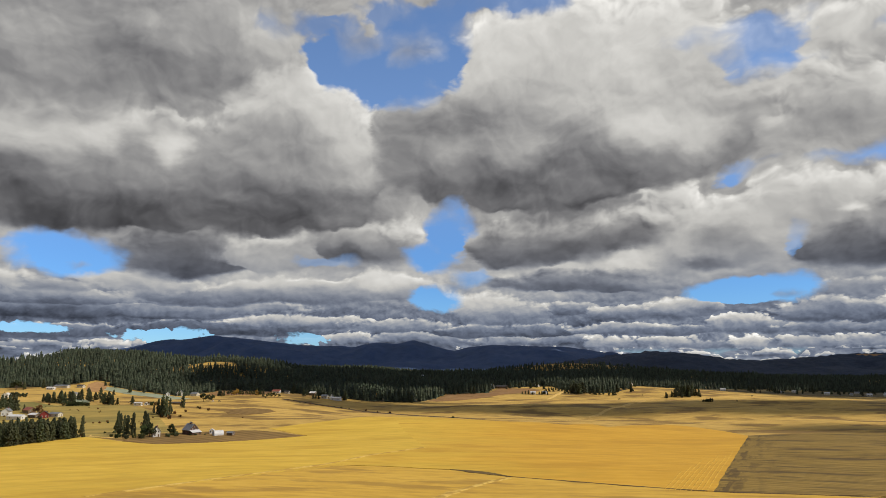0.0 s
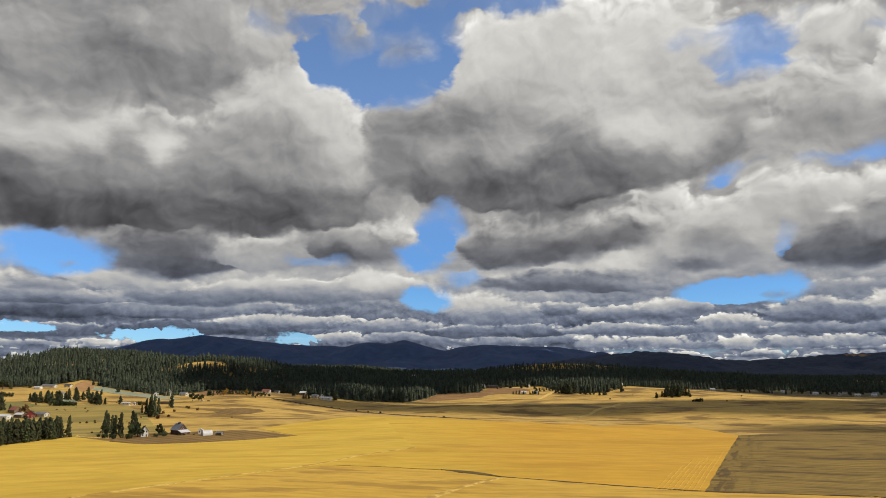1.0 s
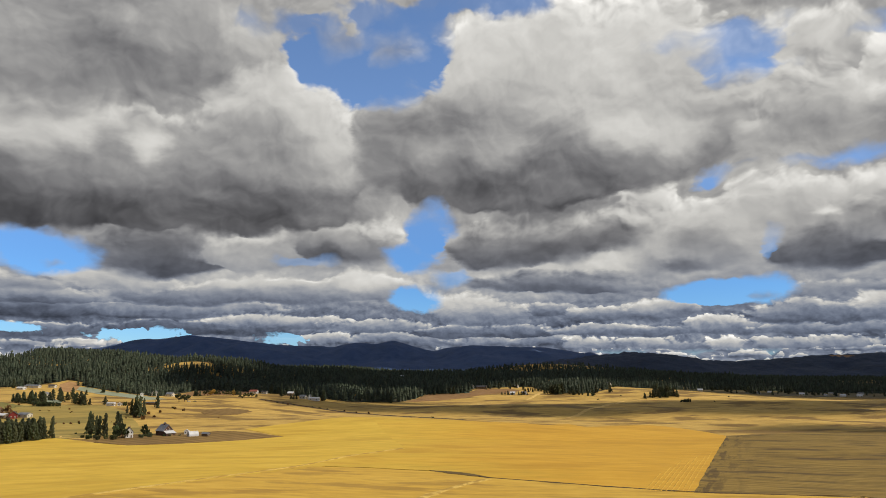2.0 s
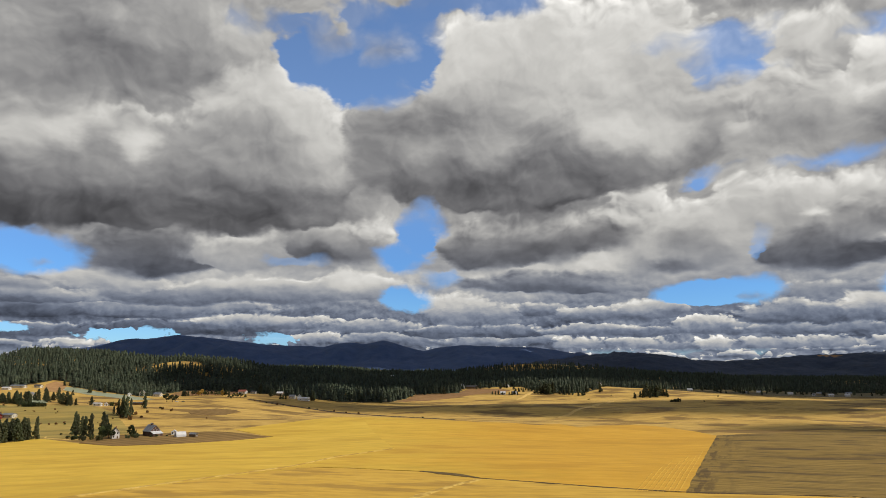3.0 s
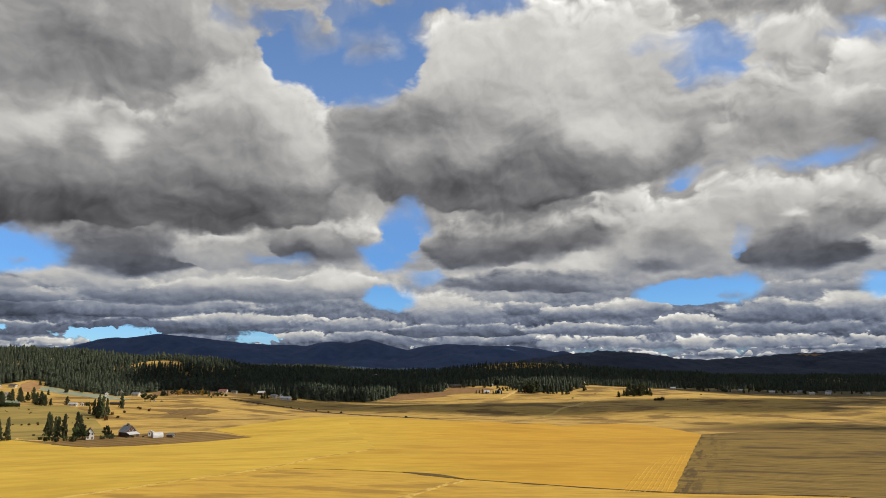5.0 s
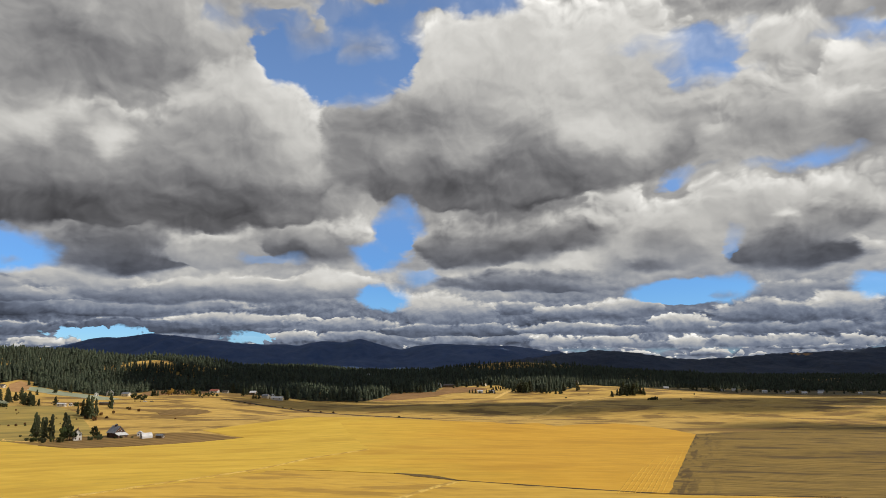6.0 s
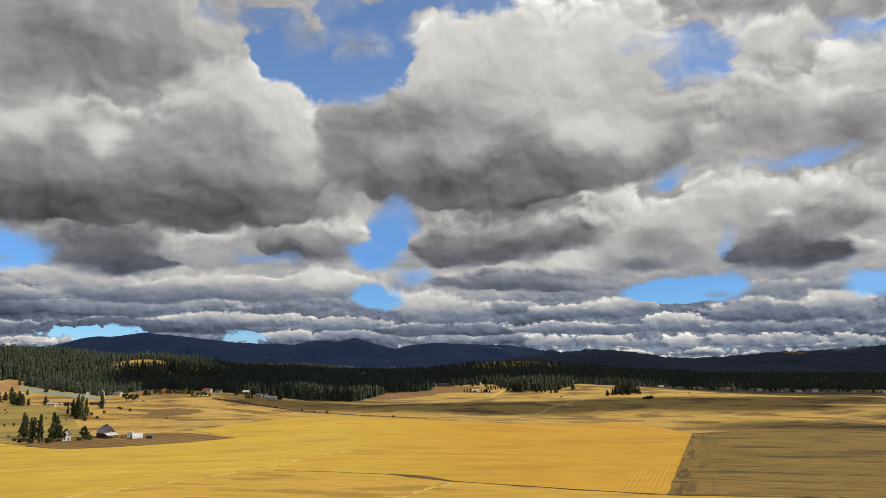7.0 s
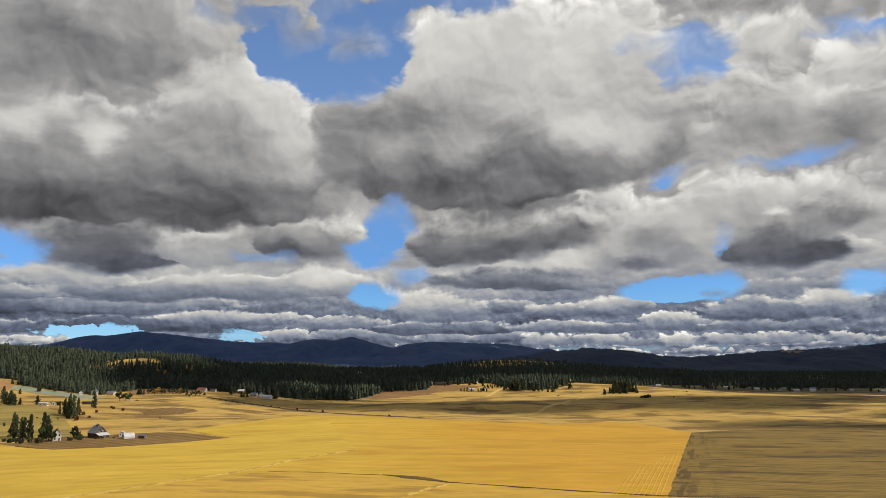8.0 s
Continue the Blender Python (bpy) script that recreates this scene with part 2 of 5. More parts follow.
    cloud([(-14, 3.7, 7, 0.71, 0.56), (-17.6, 3.8, 4.1, 0.60, 0.51)], 2.9, 4.6, 0.4, 0.86)
    cloud([(-7.3, 3.5, 5.3, 0.72, 0.57)], 2.7, 4.5, 0.42, 0.78)
    cloud([(0.40, 3, 5.3, 0.67, 0.57), (5.2, 3.1, 4.7, 0.62, 0.57)], 2.4, 3.9, 0.36, 0.6)
    cloud([(11.2, 3.1, 4.5, 0.65, 0.55), (15.6, 2.9, 3.5, 0.54, 0.45)], 2.3, 3.9, 0.4, 0.74)
    cloud([(20.6, 3.3, 3, 1.14, 0.70), (23, 3, 2.3, 0.69, 0.51)], 2.4, 4.6, 0.42, 0.88)
    cloud([(27.1, 3, 4, 0.74, 0.58), (30.6, 3.1, 2.7, 0.72, 0.56)], 2.3, 3.9, 0.4, 0.72)
    cloud([(-34.1, 4.3, 6.1, 0.74, 0.74), (-25.9, 4.5, 8.6, 0.80, 0.71), (-19, 4.8, 5.4, 0.65, 0.65)], 3.4, 5.3, 0.34, 0.64)
    cloud([(7.6, 4.8, 3.3, 0.85, 0.66)], 3.9, 5.7, 0.38, 0.64)
    cloud([(12.1, 4.5, 3.8, 0.88, 0.69)], 3.6, 5.6, 0.4, 0.76)
    cloud([(16.8, 4.7, 3.6, 0.99, 0.81)], 3.6, 5.8, 0.4, 0.8)
    cloud([(1.38, 4.8, 3.8, 1.63, 1.34), (-1.27, 5.4, 2.4, 1.25, 1.44), (3.8, 4.5, 2.4, 1.15, 0.95)], 3.1, 6.9, 0.4, 0.9)
    cloud([(26.1, 4.3, 3.3, 1.17, 1.09), (29.4, 4.2, 2.4, 0.97, 0.97)], 2.9, 5.7, 0.36, 0.72)
    cloud([(32.5, 4.5, 2.6, 1.72, 1.17)], 2.9, 6.2, 0.42, 0.9)
    cloud([(-33.8, 5.4, 6.5, 0.83, 0.83), (-25.6, 5.7, 6.6, 0.89, 0.80)], 4.2, 6.4, 0.4, 0.74)
    cloud([(-15.9, 6.3, 8.8, 1.23, 1.13), (-8.3, 6.7, 5.3, 1.25, 1.15), (-22.2, 5.9, 6.9, 1.10, 1.00)], 4.8, 8, 0.42, 0.82)
    tone_patch(-7.8, 7.2, 3.4, 0.87, 0.08)
    tone_patch(-19.2, 6.9, 2.7, 0.65, 0.07)
    cloud([(-33.5, 6.2, 3.3, 0.67, 0.58), (-27.7, 6.8, 6.1, 0.97, 0.88)], 5, 7.5, 0.48, 0.76)
    cloud([(8.1, 7.1, 7.7, 1.14, 1.04), (13.2, 6.9, 3.1, 0.84, 0.65)], 5.6, 8.5, 0.36, 0.58)
    tone_patch(13.6, 6.8, 2.2, 0.42, 0.16)
    cloud([(28.1, 5.9, 3.6, 0.74, 0.58), (32.8, 5.8, 2.6, 0.78, 0.55)], 5.1, 7, 0.5, 0.74)
    tone_patch(-29.9, 3.8, 12.3, 1.88, -0.07)
    cloud([(18.7, 10.7, 6.4, 4, 3.2), (16.2, 13.7, 3.5, 2, 2.3), (22.4, 10.9, 3.6, 3.1, 2.6), (19.3, 8, 5.4, 1.34, 1.16)], 6.7, 15.7, 0.62, 0.86, rim=0.06)
    tone_patch(19.7, 10, 2.5, 1.34, -0.14)
    tone_patch(18.5, 8.2, 3, 0.63, -0.2)
    tone_patch(19.3, 7.6, 2.5, 0.36, 0.08)
    tone_patch(12.8, 8.8, 2.7, 1.12, 0.12)
    tone_patch(21.9, 8.9, 2, 0.88, -0.06)
    cloud([(28.3, 12.4, 7.2, 2.1, 2.5), (24.2, 13.5, 4.3, 1.20, 1.72), (32.2, 12.3, 4, 2.4, 2.4)], 10.3, 14.9, 0.66, 0.8)
    tone_patch(28.6, 11.5, 1.44, 0.58, 0.06)
    cloud([(33.4, 8.5, 2.2, 1.56, 1.56)], 7, 10.1, 0.62, 0.84)
    cloud([(28, 8.7, 3.4, 1.91, 1.33), (30.8, 8.3, 3.7, 1.77, 1.21), (26.5, 8.4, 2.2, 1.09, 0.84)], 7.4, 12.6, 0.35, 0.58, rim=0.08, soft=1.6)
    tone_patch(28.6, 11.4, 1.44, 0.49, 0.18)
    cloud([(32.8, 11.2, 2.6, 1.41, 1.57)], 9.6, 12.7, 0.46, 0.58, soft=1.6)
    cloud([(-24.6, 9.2, 5.3, 2.3, 2.1), (-28.4, 9.6, 2.4, 1.76, 1.76), (-21.5, 8.7, 3.5, 1.66, 1.38)], 7.2, 11.9, 0.36, 0.54, rim=0.04, soft=1.6)
    cloud([(-17.9, 9.1, 4.6, 1.97, 1.41), (-15.1, 10.4, 2.8, 1.80, 1.61)], 7.7, 11.9, 0.58, 0.82)
    tone_patch(-17, 9.8, 2.3, 0.85, -0.05)
    cloud([(-10.3, 10.7, 4.6, 2.3, 2.1), (-6.4, 12, 3, 1.64, 1.45), (-7.4, 10.1, 2.4, 1.45, 1.26)], 8.6, 13.1, 0.44, 0.74, rim=0.06)
    tone_patch(-5.9, 12.8, 2.5, 0.87, 0.08)
    tone_patch(-11.3, 9.3, 3.4, 0.86, -0.08)
    cloud([(-26.3, 16, 17.6, 4.6, 5.3), (-15.5, 20.2, 8, 5.6, 5.6), (-10.5, 20, 3.5, 3.7, 3.8), (-35.7, 14.3, 9.3, 4, 4.5), (-12, 17.1, 4.9, 5.6, 4.3), (-20.4, 13.4, 12.6, 2.8, 2.8)], 10.5, 23.6, 0.39, 0.78, rim=0.1)
    tone_patch(-34.9, 17.6, 5.5, 2.4, 0.1)
    tone_patch(-26.4, 17.3, 1.80, 1.84, 0.24)
    tone_patch(-31.6, 17.5, 2.2, 1.76, 0.15)
    tone_patch(-36.6, 16.4, 3.5, 1.80, 0.15)
    tone_patch(-18.4, 19.3, 5.2, 2.7, -0.05)
    tone_patch(-34.3, 11.4, 7.3, 1.58, -0.1)
    tone_patch(-22.6, 12.3, 8.8, 1.55, -0.07)
    tone_patch(-16.2, 14.3, 5.7, 1.60, -0.07)
    tone_patch(-10.4, 15.3, 3, 2.9, 0.1)
    tone_patch(-30.3, 13.8, 6, 0.86, 0.04)
    tone_patch(-10.6, 21, 4, 3.2, 0.09)
    tone_patch(-14.6, 23, 5.9, 1.81, 0.05)
    cloud([(28.6, 19.4, 6.3, 3.6, 3.2), (25.7, 21.2, 3.5, 2.4, 2.5), (33.5, 18, 4.6, 4.1, 3.1), (24.2, 18.1, 3.6, 2.1, 1.70)], 15.9, 22.8, 0.6, 0.8, rim=0.06)
    tone_patch(27.4, 18.6, 3.4, 1.63, -0.05)
    tone_patch(34.4, 17.4, 1.92, 2.6, -0.1)
    tone_patch(32, 19.9, 2.1, 1.93, 0.05)
    cloud([(8.2, 22.1, 15, 8.7, 8.9), (2.7, 24.2, 6.6, 5.3, 6.5), (16.4, 23.9, 8.2, 6.6, 6.6), (-4, 18.8, 5, 4.2, 4.3), (1.55, 16.3, 9.4, 2.8, 2.7), (-5.5, 21.1, 3.1, 2.3, 2.8), (18.4, 19.7, 5.3, 4.3, 4)], 13.5, 30, 0.44, 0.84, rim=0.08)
    tone_patch(13.5, 22.1, 6.1, 4.9, 0.08)
    tone_patch(16.1, 18.9, 5.9, 1.61, 0.12)
    tone_patch(0.67, 25.7, 5.7, 2.7, 0.05)
    tone_patch(-4.5, 20.9, 3.6, 2.1, -0.05)
    tone_patch(0.11, 21.8, 4.6, 1.86, -0.06)
    tone_patch(4.1, 18.5, 3, 1.60, 0.13)
    tone_patch(-3, 18.7, 3, 1.23, 0.08)
    tone_patch(0.04, 15.2, 8.4, 1.44, -0.05)
    tone_patch(8.9, 14.6, 5.7, 1.41, -0.04)
    tone_patch(5.5, 16.9, 2.9, 0.66, -0.06)
    tone_patch(18, 20, 6.2, 3.5, 0.12)
    cloud([(5.4, 10.5, 6.2, 2.5, 2), (10.1, 10.8, 4.7, 2.1, 1.89), (1.94, 10.1, 2.9, 1.93, 1.64)], 8.3, 13.8, 0.36, 0.62, rim=0.08, soft=1.5)
    tone_patch(2.5, 12, 3.4, 0.77, 0.08)
    tone_patch(5.4, 13, 10.6, 1.24, -0.17)
    tone_patch(14.3, 11.3, 2.7, 1.39, -0.14)
    tone_patch(13.4, 11.8, 2.7, 1.21, 0.06)
    cloud([(-31.3, 24.7, 13.4, 4.7, 4.5), (-36.4, 21.5, 7.3, 3.5, 3.2), (-21.2, 26.8, 8.5, 4.5, 3.4)], 19.8, 29, 0.54, 0.6, rim=0.0, soft=2.2)
    tone_patch(-29.5, 23.4, 5, 2.5, -0.07)
    tone_patch(-34.5, 24.4, 4.2, 1.95, 0.03)
    tone_patch(-17.7, 26.3, 4.9, 3, 0.1)
    tone_patch(-36.3, 19.8, 3.3, 1.03, 0.04)
    cloud([(-12.3, 28.5, 3.6, 1.92, 1.74)], 26.5, 30.2, 0.62, 0.66, rim=0, soft=2.4, opacity=0.75)
    cloud([(28.8, 25, 5.3, 1.90, 1.94)], 22.8, 26.5, 0.72, 0.8, rim=0.03, soft=2.0, opacity=0.95)
    cloud([(34.7, 22.3, 3.6, 2.2, 1.85)], 20.1, 24.1, 0.7, 0.86, rim=0.03)
    cloud([(-6.1, 30.2, 6.3, 0.51, 0.43)], 29.6, 30.7, 0.66, 0.7, rim=0, soft=2.0, opacity=0.6)
    opening_in_cloud(-10.2, 25.5, 4.6, 2.1, 1)
    opening_in_cloud(-8.1, 23.8, 3.1, 1.37, 1)
    opening_in_cloud(-5.5, 26.6, 3.6, 2.7, 1)
    opening_in_cloud(-6.6, 29.2, 4.2, 1.12, 0.8)
    opening_in_cloud(1.26, 30.1, 6.3, 0.85, 0.9)
    opening_in_cloud(-13.3, 28, 1.93, 0.73, 0.8)
    opening_in_cloud(-18.5, 27.7, 0.97, 0.51, 0.4)
    opening_in_cloud(24, 25, 2.6, 1.61, 0.75)
    opening_in_cloud(24.7, 23.2, 1.62, 0.65, 0.85)
    opening_in_cloud(18.8, 25.7, 0.90, 0.33, 0.3)
    opening_in_cloud(20.8, 15.6, 0.46, 0.31, 0.9)
    opening_in_cloud(29.5, 15.4, 1.36, 0.36, 0.65)
    opening_in_cloud(31.5, 15.5, 1.02, 0.32, 0.55)
    opening_in_cloud(-2.4, 11.4, 1.43, 1.74, 1)
    opening_in_cloud(-3.9, 9.3, 1.77, 1.07, 1)
    opening_in_cloud(-0.28, 7.7, 1.17, 0.58, 0.6)
    opening_in_cloud(-33, 8.5, 3, 1.35, 1)
    opening_in_cloud(21.2, 5.9, 4.2, 0.88, 1)
    opening_in_cloud(23.9, 6.4, 1.39, 0.60, 0.9)
    opening_in_cloud(24.5, 9, 0.27, 0.69, 0.45)
    opening_in_cloud(-3.9, 5.7, 1.75, 0.77, 1)
    opening_in_cloud(-13.4, 8.8, 1.43, 0.24, 0.35)
    opening_in_cloud(-35.2, 2.9, 2.2, 0.32, 0.95)
    opening_in_cloud(-25.6, 2.5, 2.7, 0.44, 1)
    opening_in_cloud(-14.6, 2.3, 1.29, 0.33, 0.9)
    opening_in_cloud(34.4, 5.7, 0.92, 0.53, 0.9)
    opening_in_cloud(36.4, 24.1, 1.56, 0.32, 0.9)
    cloud([(-6.3, 26.8, 1.76, 0.88, 0.71)], 25.9, 27.9, 0.6, 0.68, rim=0, soft=2.2, opacity=0.8)
    cloud([(-36.5, 6.4, 1.54, 1.21, 0.81)], 5.4, 7.8, 0.66, 0.9)
    cloud([(-10.7, 27.7, 2.6, 1.13, 0.97)], 26.6, 28.6, 0.62, 0.68, rim=0, soft=2.2, opacity=0.6)
    cloud([(-32, 7.9, 0.60, 0.34, 0.25)], 7.6, 8.4, 0.6, 0.66, rim=0, soft=1.2, opacity=0.5)
    cloud([(24, 5.5, 1.54, 0.34, 0.26)], 5.2, 5.9, 0.56, 0.66, rim=0, soft=1.5, opacity=0.6)
    cloud([(-1.25, 8.6, 1.96, 0.68, 0.48)], 8.1, 9.5, 0.5, 0.56, rim=0, soft=1.2, opacity=0.55)
    # end of the clouds
    grain = n.math("ADD", n.math("MULTIPLY", n.math("MULTIPLY", lit_near, n.math("MULTIPLY_ADD", high, 0.27, 0.15)), n.math("MULTIPLY_ADD", state["crisp"], 1.0, 0.15)),
                   n.math("ADD", n.math("MULTIPLY", n.math("MULTIPLY", swell, high), 0.12), n.math("MULTIPLY_ADD", haze, 0.16, n.math("MULTIPLY", broad, 0.10))))
    flat = n.math("SUBTRACT", n.noise(warp_far, 0.6, 4.0, 0.55), 0.5)
    far_grain = n.math("ADD", n.math("MULTIPLY", n.math("MULTIPLY_ADD", lit_far, 0.6, n.math("MULTIPLY", lit_row, n.smooth(el, 8.0, 2.5, 0.15, 1.0))), n.math("MULTIPLY_ADD", state["crisp"], 0.30, 0.04)), n.math("MULTIPLY", flat, 0.16))
    grain = n.math("MULTIPLY_ADD", far_grain, n.smooth(el, 13.0, 4.0), grain)
    state["shade"] = n.math("ADD", state["shade"], grain)
    dim = n.math("POWER", n.math("MAXIMUM", n.math("SUBTRACT", state["shade"], n.math("MULTIPLY", n.math("MAXIMUM", n.math("SUBTRACT", state["shade"], 0.74), 0.0), 0.3)), 0.2), 2.2)
    tone = n.vec("MULTIPLY", n.combine(dim, dim, dim), n.mix(n.smooth(state["shade"], 0.25, 0.8), (0.98, 0.975, 1.04), (1.02, 1.0, 0.95)))
    far_tint = n.mix(n.math("MULTIPLY", n.smooth(el, 12.0, 3.0), n.smooth(state["shade"], 0.80, 0.45)), (1.0, 1.0, 1.0), (0.77, 0.92, 1.22))
    tone = n.vec("MULTIPLY", tone, far_tint)
    air = n.tree.nodes.new("ShaderNodeTexSky")
    air.sky_type, air.sun_disc = "NISHITA", False
    air.sun_elevation, air.sun_rotation = radians(SUN_EL), radians(SUN_AZ)
    air.altitude, air.air_density, air.dust_density, air.ozone_density = 700, 1.0, 0.1, 2.5
    blue = n.vec("MULTIPLY", air.outputs[0], n.mix(n.smooth(el, 6.0, 22.0), (0.053, 0.087, 0.130), (0.135, 0.145, 0.160)))
    back = n.add("ShaderNodeBackground", Color=n.mix(state["alpha"], blue, tone), Strength=1.0)
    n.tree.links.new(back.outputs[0], n.add("ShaderNodeOutputWorld").inputs[0])
    scene.world = world


build_sky()

# ---- materials ----


def surface(name, colours, size=4.0, rough=0.9, relief=0.3, stretch=(1, 1, 1), turn=0.0, detail=6.0, patches=0.0, patch_colour=(0.2, 0.15, 0.1), patch_size=40.0,
            patch_edge=(0.55, 0.68), rows=0.0, row_depth=0.0, metal=0.0, vary=0.0, island=False, local=False, blend=None, bend=22.0, margin=None):
    """A rough natural surface: a ramp of colours over noise of that size in metres, larger patches, and rows if the field has them."""
    m = bpy.data.materials.new(name)
    m.use_nodes = True
    n = Nodes(m.node_tree)
    at = n.add("ShaderNodeTexCoord").outputs["Object"] if local else n.add("ShaderNodeNewGeometry").outputs["Position"]
    p = n.vec("MULTIPLY", n.add("ShaderNodeMapping", Vector=at, Rotation=(0, 0, radians(turn))).outputs[0], stretch)
    grain = n.noise(p, 1.0 / size, detail, 0.62)
    wide = n.noise(p, 0.13 / size, 3.0, 0.55)
    f = n.math("ADD", n.math("MULTIPLY", grain, 0.65), n.math("MULTIPLY", wide, 0.35))
    if rows:
        turned = n.add("ShaderNodeMapping", Vector=at, Rotation=(0, 0, radians(turn))).outputs[0]
        bent = n.vec("ADD", turned, n.vec("MULTIPLY", n.noise(turned, 0.01, 3.0, 0.5, 0.0, "Color"), (0.0, bend, 0.0)))
        y = n.vec("DOT_PRODUCT", bent, (0, 2 * math.pi / rows, 0))
        wave = n.math("MULTIPLY", n.math("SINE", y), n.noise(p, 0.03, 3.0))
        f = n.math("ADD", f, n.math("MULTIPLY", wave, row_depth))
    k = len(colours) - 1
    colour = n.ramp(f, [(0.32 + 0.36 * i / k, c) for i, c in enumerate(colours)])
    if blend:
        other, x0, x1 = blend
        east = n.smooth(n.math("ADD", n.vec("DOT_PRODUCT", at, (1, 0, 0)), n.math("MULTIPLY", n.math("SUBTRACT", wide, 0.5), 160.0)), x0, x1)
        colour = n.mix(east, n.ramp(f, [(0.32 + 0.36 * i / k, c) for i, c in enumerate(other)]), colour)
    if patches:
        q = n.noise(n.vec("ADD", p, (137.0, 71.0, 0.0)), 1.0 / patch_size, 5.0, 0.6)
        colour = n.mix(n.smooth(q, *patch_edge, 0.0, patches), colour, patch_colour)
    if margin:
        # dark bare soil in streaks along one edge of the field
        nx, ny, c, reach = margin
        away = n.math("SUBTRACT", n.vec("DOT_PRODUCT", at, (nx, ny, 0.0)), c)
        along = n.vec("MULTIPLY", n.add("ShaderNodeMapping", Vector=at, Rotation=(0, 0, math.atan2(ny, nx) * -1.0)).outputs[0], (1.0, 0.16, 1.0))
        q = n.noise(along, 0.22, 4.0, 0.6)
        hit = n.math("MULTIPLY", n.smooth(q, 0.50, 0.59), n.smooth(n.math("ADD", away, n.math("MULTIPLY", wide, 20.0)), reach + 10.0, 6.0, 0.0, 0.8))
        colour = n.mix(hit, colour, patch_colour)
    if vary:
        own = n.add("ShaderNodeNewGeometry").outputs["Random Per Island"] if island else n.add("ShaderNodeObjectInfo").outputs["Random"]
        hsv = n.add("ShaderNodeHueSaturation", Color=colour, Value=n.smooth(own, 0.0, 1.0, 1.0 - vary, 1.0 + vary),
                    Hue=n.smooth(n.math("FRACT", n.math("MULTIPLY", own, 7.3)), 0.0, 1.0, 0.5 - vary * 0.06, 0.5 + vary * 0.06))
        colour = hsv.outputs[0]
    bsdf = n.add("ShaderNodeBsdfPrincipled", Base_Color=colour, Roughness=rough, Metallic=metal)
    bsdf.inputs["Specular IOR Level"].default_value = 0.2 if rough > 0.7 else 0.5
    if relief:
        b = n.add("ShaderNodeBump", Height=grain, Strength=relief, Distance=size * 0.15)
        n.tree.links.new(b.outputs[0], bsdf.inputs["Normal"])
    n.tree.links.new(bsdf.outputs[0], n.add("ShaderNodeOutputMaterial").inputs[0])
    return m


dry_grass = surface("dry_grass", [(0.36, 0.228, 0.058), (0.53, 0.342, 0.088), (0.66, 0.445, 0.125)], 11, stretch=(0.6, 1.4, 1), patches=0.8, patch_colour=(0.165, 0.098, 0.034), patch_size=52, patch_edge=(0.49, 0.59))
pasture = surface("pasture", [(0.23, 0.172, 0.047), (0.365, 0.267, 0.072), (0.49, 0.358, 0.100)], 10, stretch=(0.35, 1.5, 1), turn=-8, patches=0.75, patch_colour=(0.20, 0.165, 0.05), patch_size=45, patch_edge=(0.46, 0.6))
gold_west = surface("ripe_gold_stubble", [(0.53, 0.350, 0.052), (0.64, 0.423, 0.059), (0.72, 0.495, 0.080)], 9, stretch=(0.4, 1.5, 1), turn=-14, patches=0.6, patch_colour=(0.50, 0.30, 0.04), patch_size=40, patch_edge=(0.48, 0.66), rows=14, row_depth=0.04)
gold_east = surface("deep_gold_stubble", [(0.51, 0.290, 0.036), (0.60, 0.336, 0.040), (0.67, 0.390, 0.052)], 9, stretch=(0.4, 1.5, 1), turn=6, patches=0.6, patch_colour=(0.47, 0.25, 0.032), patch_size=40, patch_edge=(0.48, 0.66), rows=12, row_depth=0.03, blend=([(0.53, 0.350, 0.052), (0.64, 0.423, 0.059), (0.72, 0.495, 0.080)], -110, 90))
pale_stubble = surface("pale_stubble", [(0.47, 0.285, 0.050), (0.60, 0.370, 0.060), (0.68, 0.44, 0.08)], 7, stretch=(0.4, 1.4, 1), turn=8, patches=0.6, patch_colour=(0.29, 0.165, 0.04), patch_size=24, patch_edge=(0.50, 0.62), rows=9, row_depth=0.05)
dull_stubble = surface("dull_stubble", [(0.13, 0.086, 0.022), (0.235, 0.154, 0.038), (0.33, 0.222, 0.058)], 5, stretch=(0.3, 1.6, 1), turn=10, patches=0.8, patch_colour=(0.08, 0.052, 0.024), patch_size=17, patch_edge=(0.51, 0.64), rows=5, row_depth=0.12, bend=60.0, margin=(0.915, -0.402, -35.0, 32.0))
fallow = surface("fallow_soil", [(0.158, 0.095, 0.030), (0.221, 0.135, 0.045), (0.284, 0.180, 0.060)], 7, stretch=(0.5, 1.3, 1), turn=35, patches=0.4, patch_colour=(0.137, 0.090, 0.034), rows=9, row_depth=0.2)
dark_soil = surface("dark_weeds", [(0.05, 0.035, 0.02), (0.09, 0.06, 0.035), (0.14, 0.095, 0.05)], 5)
track_dirt = surface("pale_track", [(0.560, 0.367, 0.112), (0.694, 0.469, 0.150), (0.784, 0.551, 0.195)], 5, patches=0.6, patch_colour=(0.538, 0.326, 0.075), patch_size=12)
bare_soil = surface("bare_soil", [(0.09, 0.06, 0.025), (0.135, 0.09, 0.035), (0.18, 0.125, 0.045)], 4)
tyre_straw = surface("flattened_straw", [(0.58, 0.345, 0.046), (0.65, 0.39, 0.055), (0.70, 0.44, 0.075)], 4, patches=0.7, patch_colour=(0.46, 0.28, 0.045), patch_size=5, patch_edge=(0.48, 0.6))
red_soil = surface("orange_bank", [(0.30, 0.16, 0.07), (0.42, 0.24, 0.10), (0.52, 0.32, 0.15)], 10)
red_soil_dark = surface("brown_heath", [(0.19, 0.105, 0.042), (0.27, 0.15, 0.06), (0.35, 0.21, 0.085)], 10)
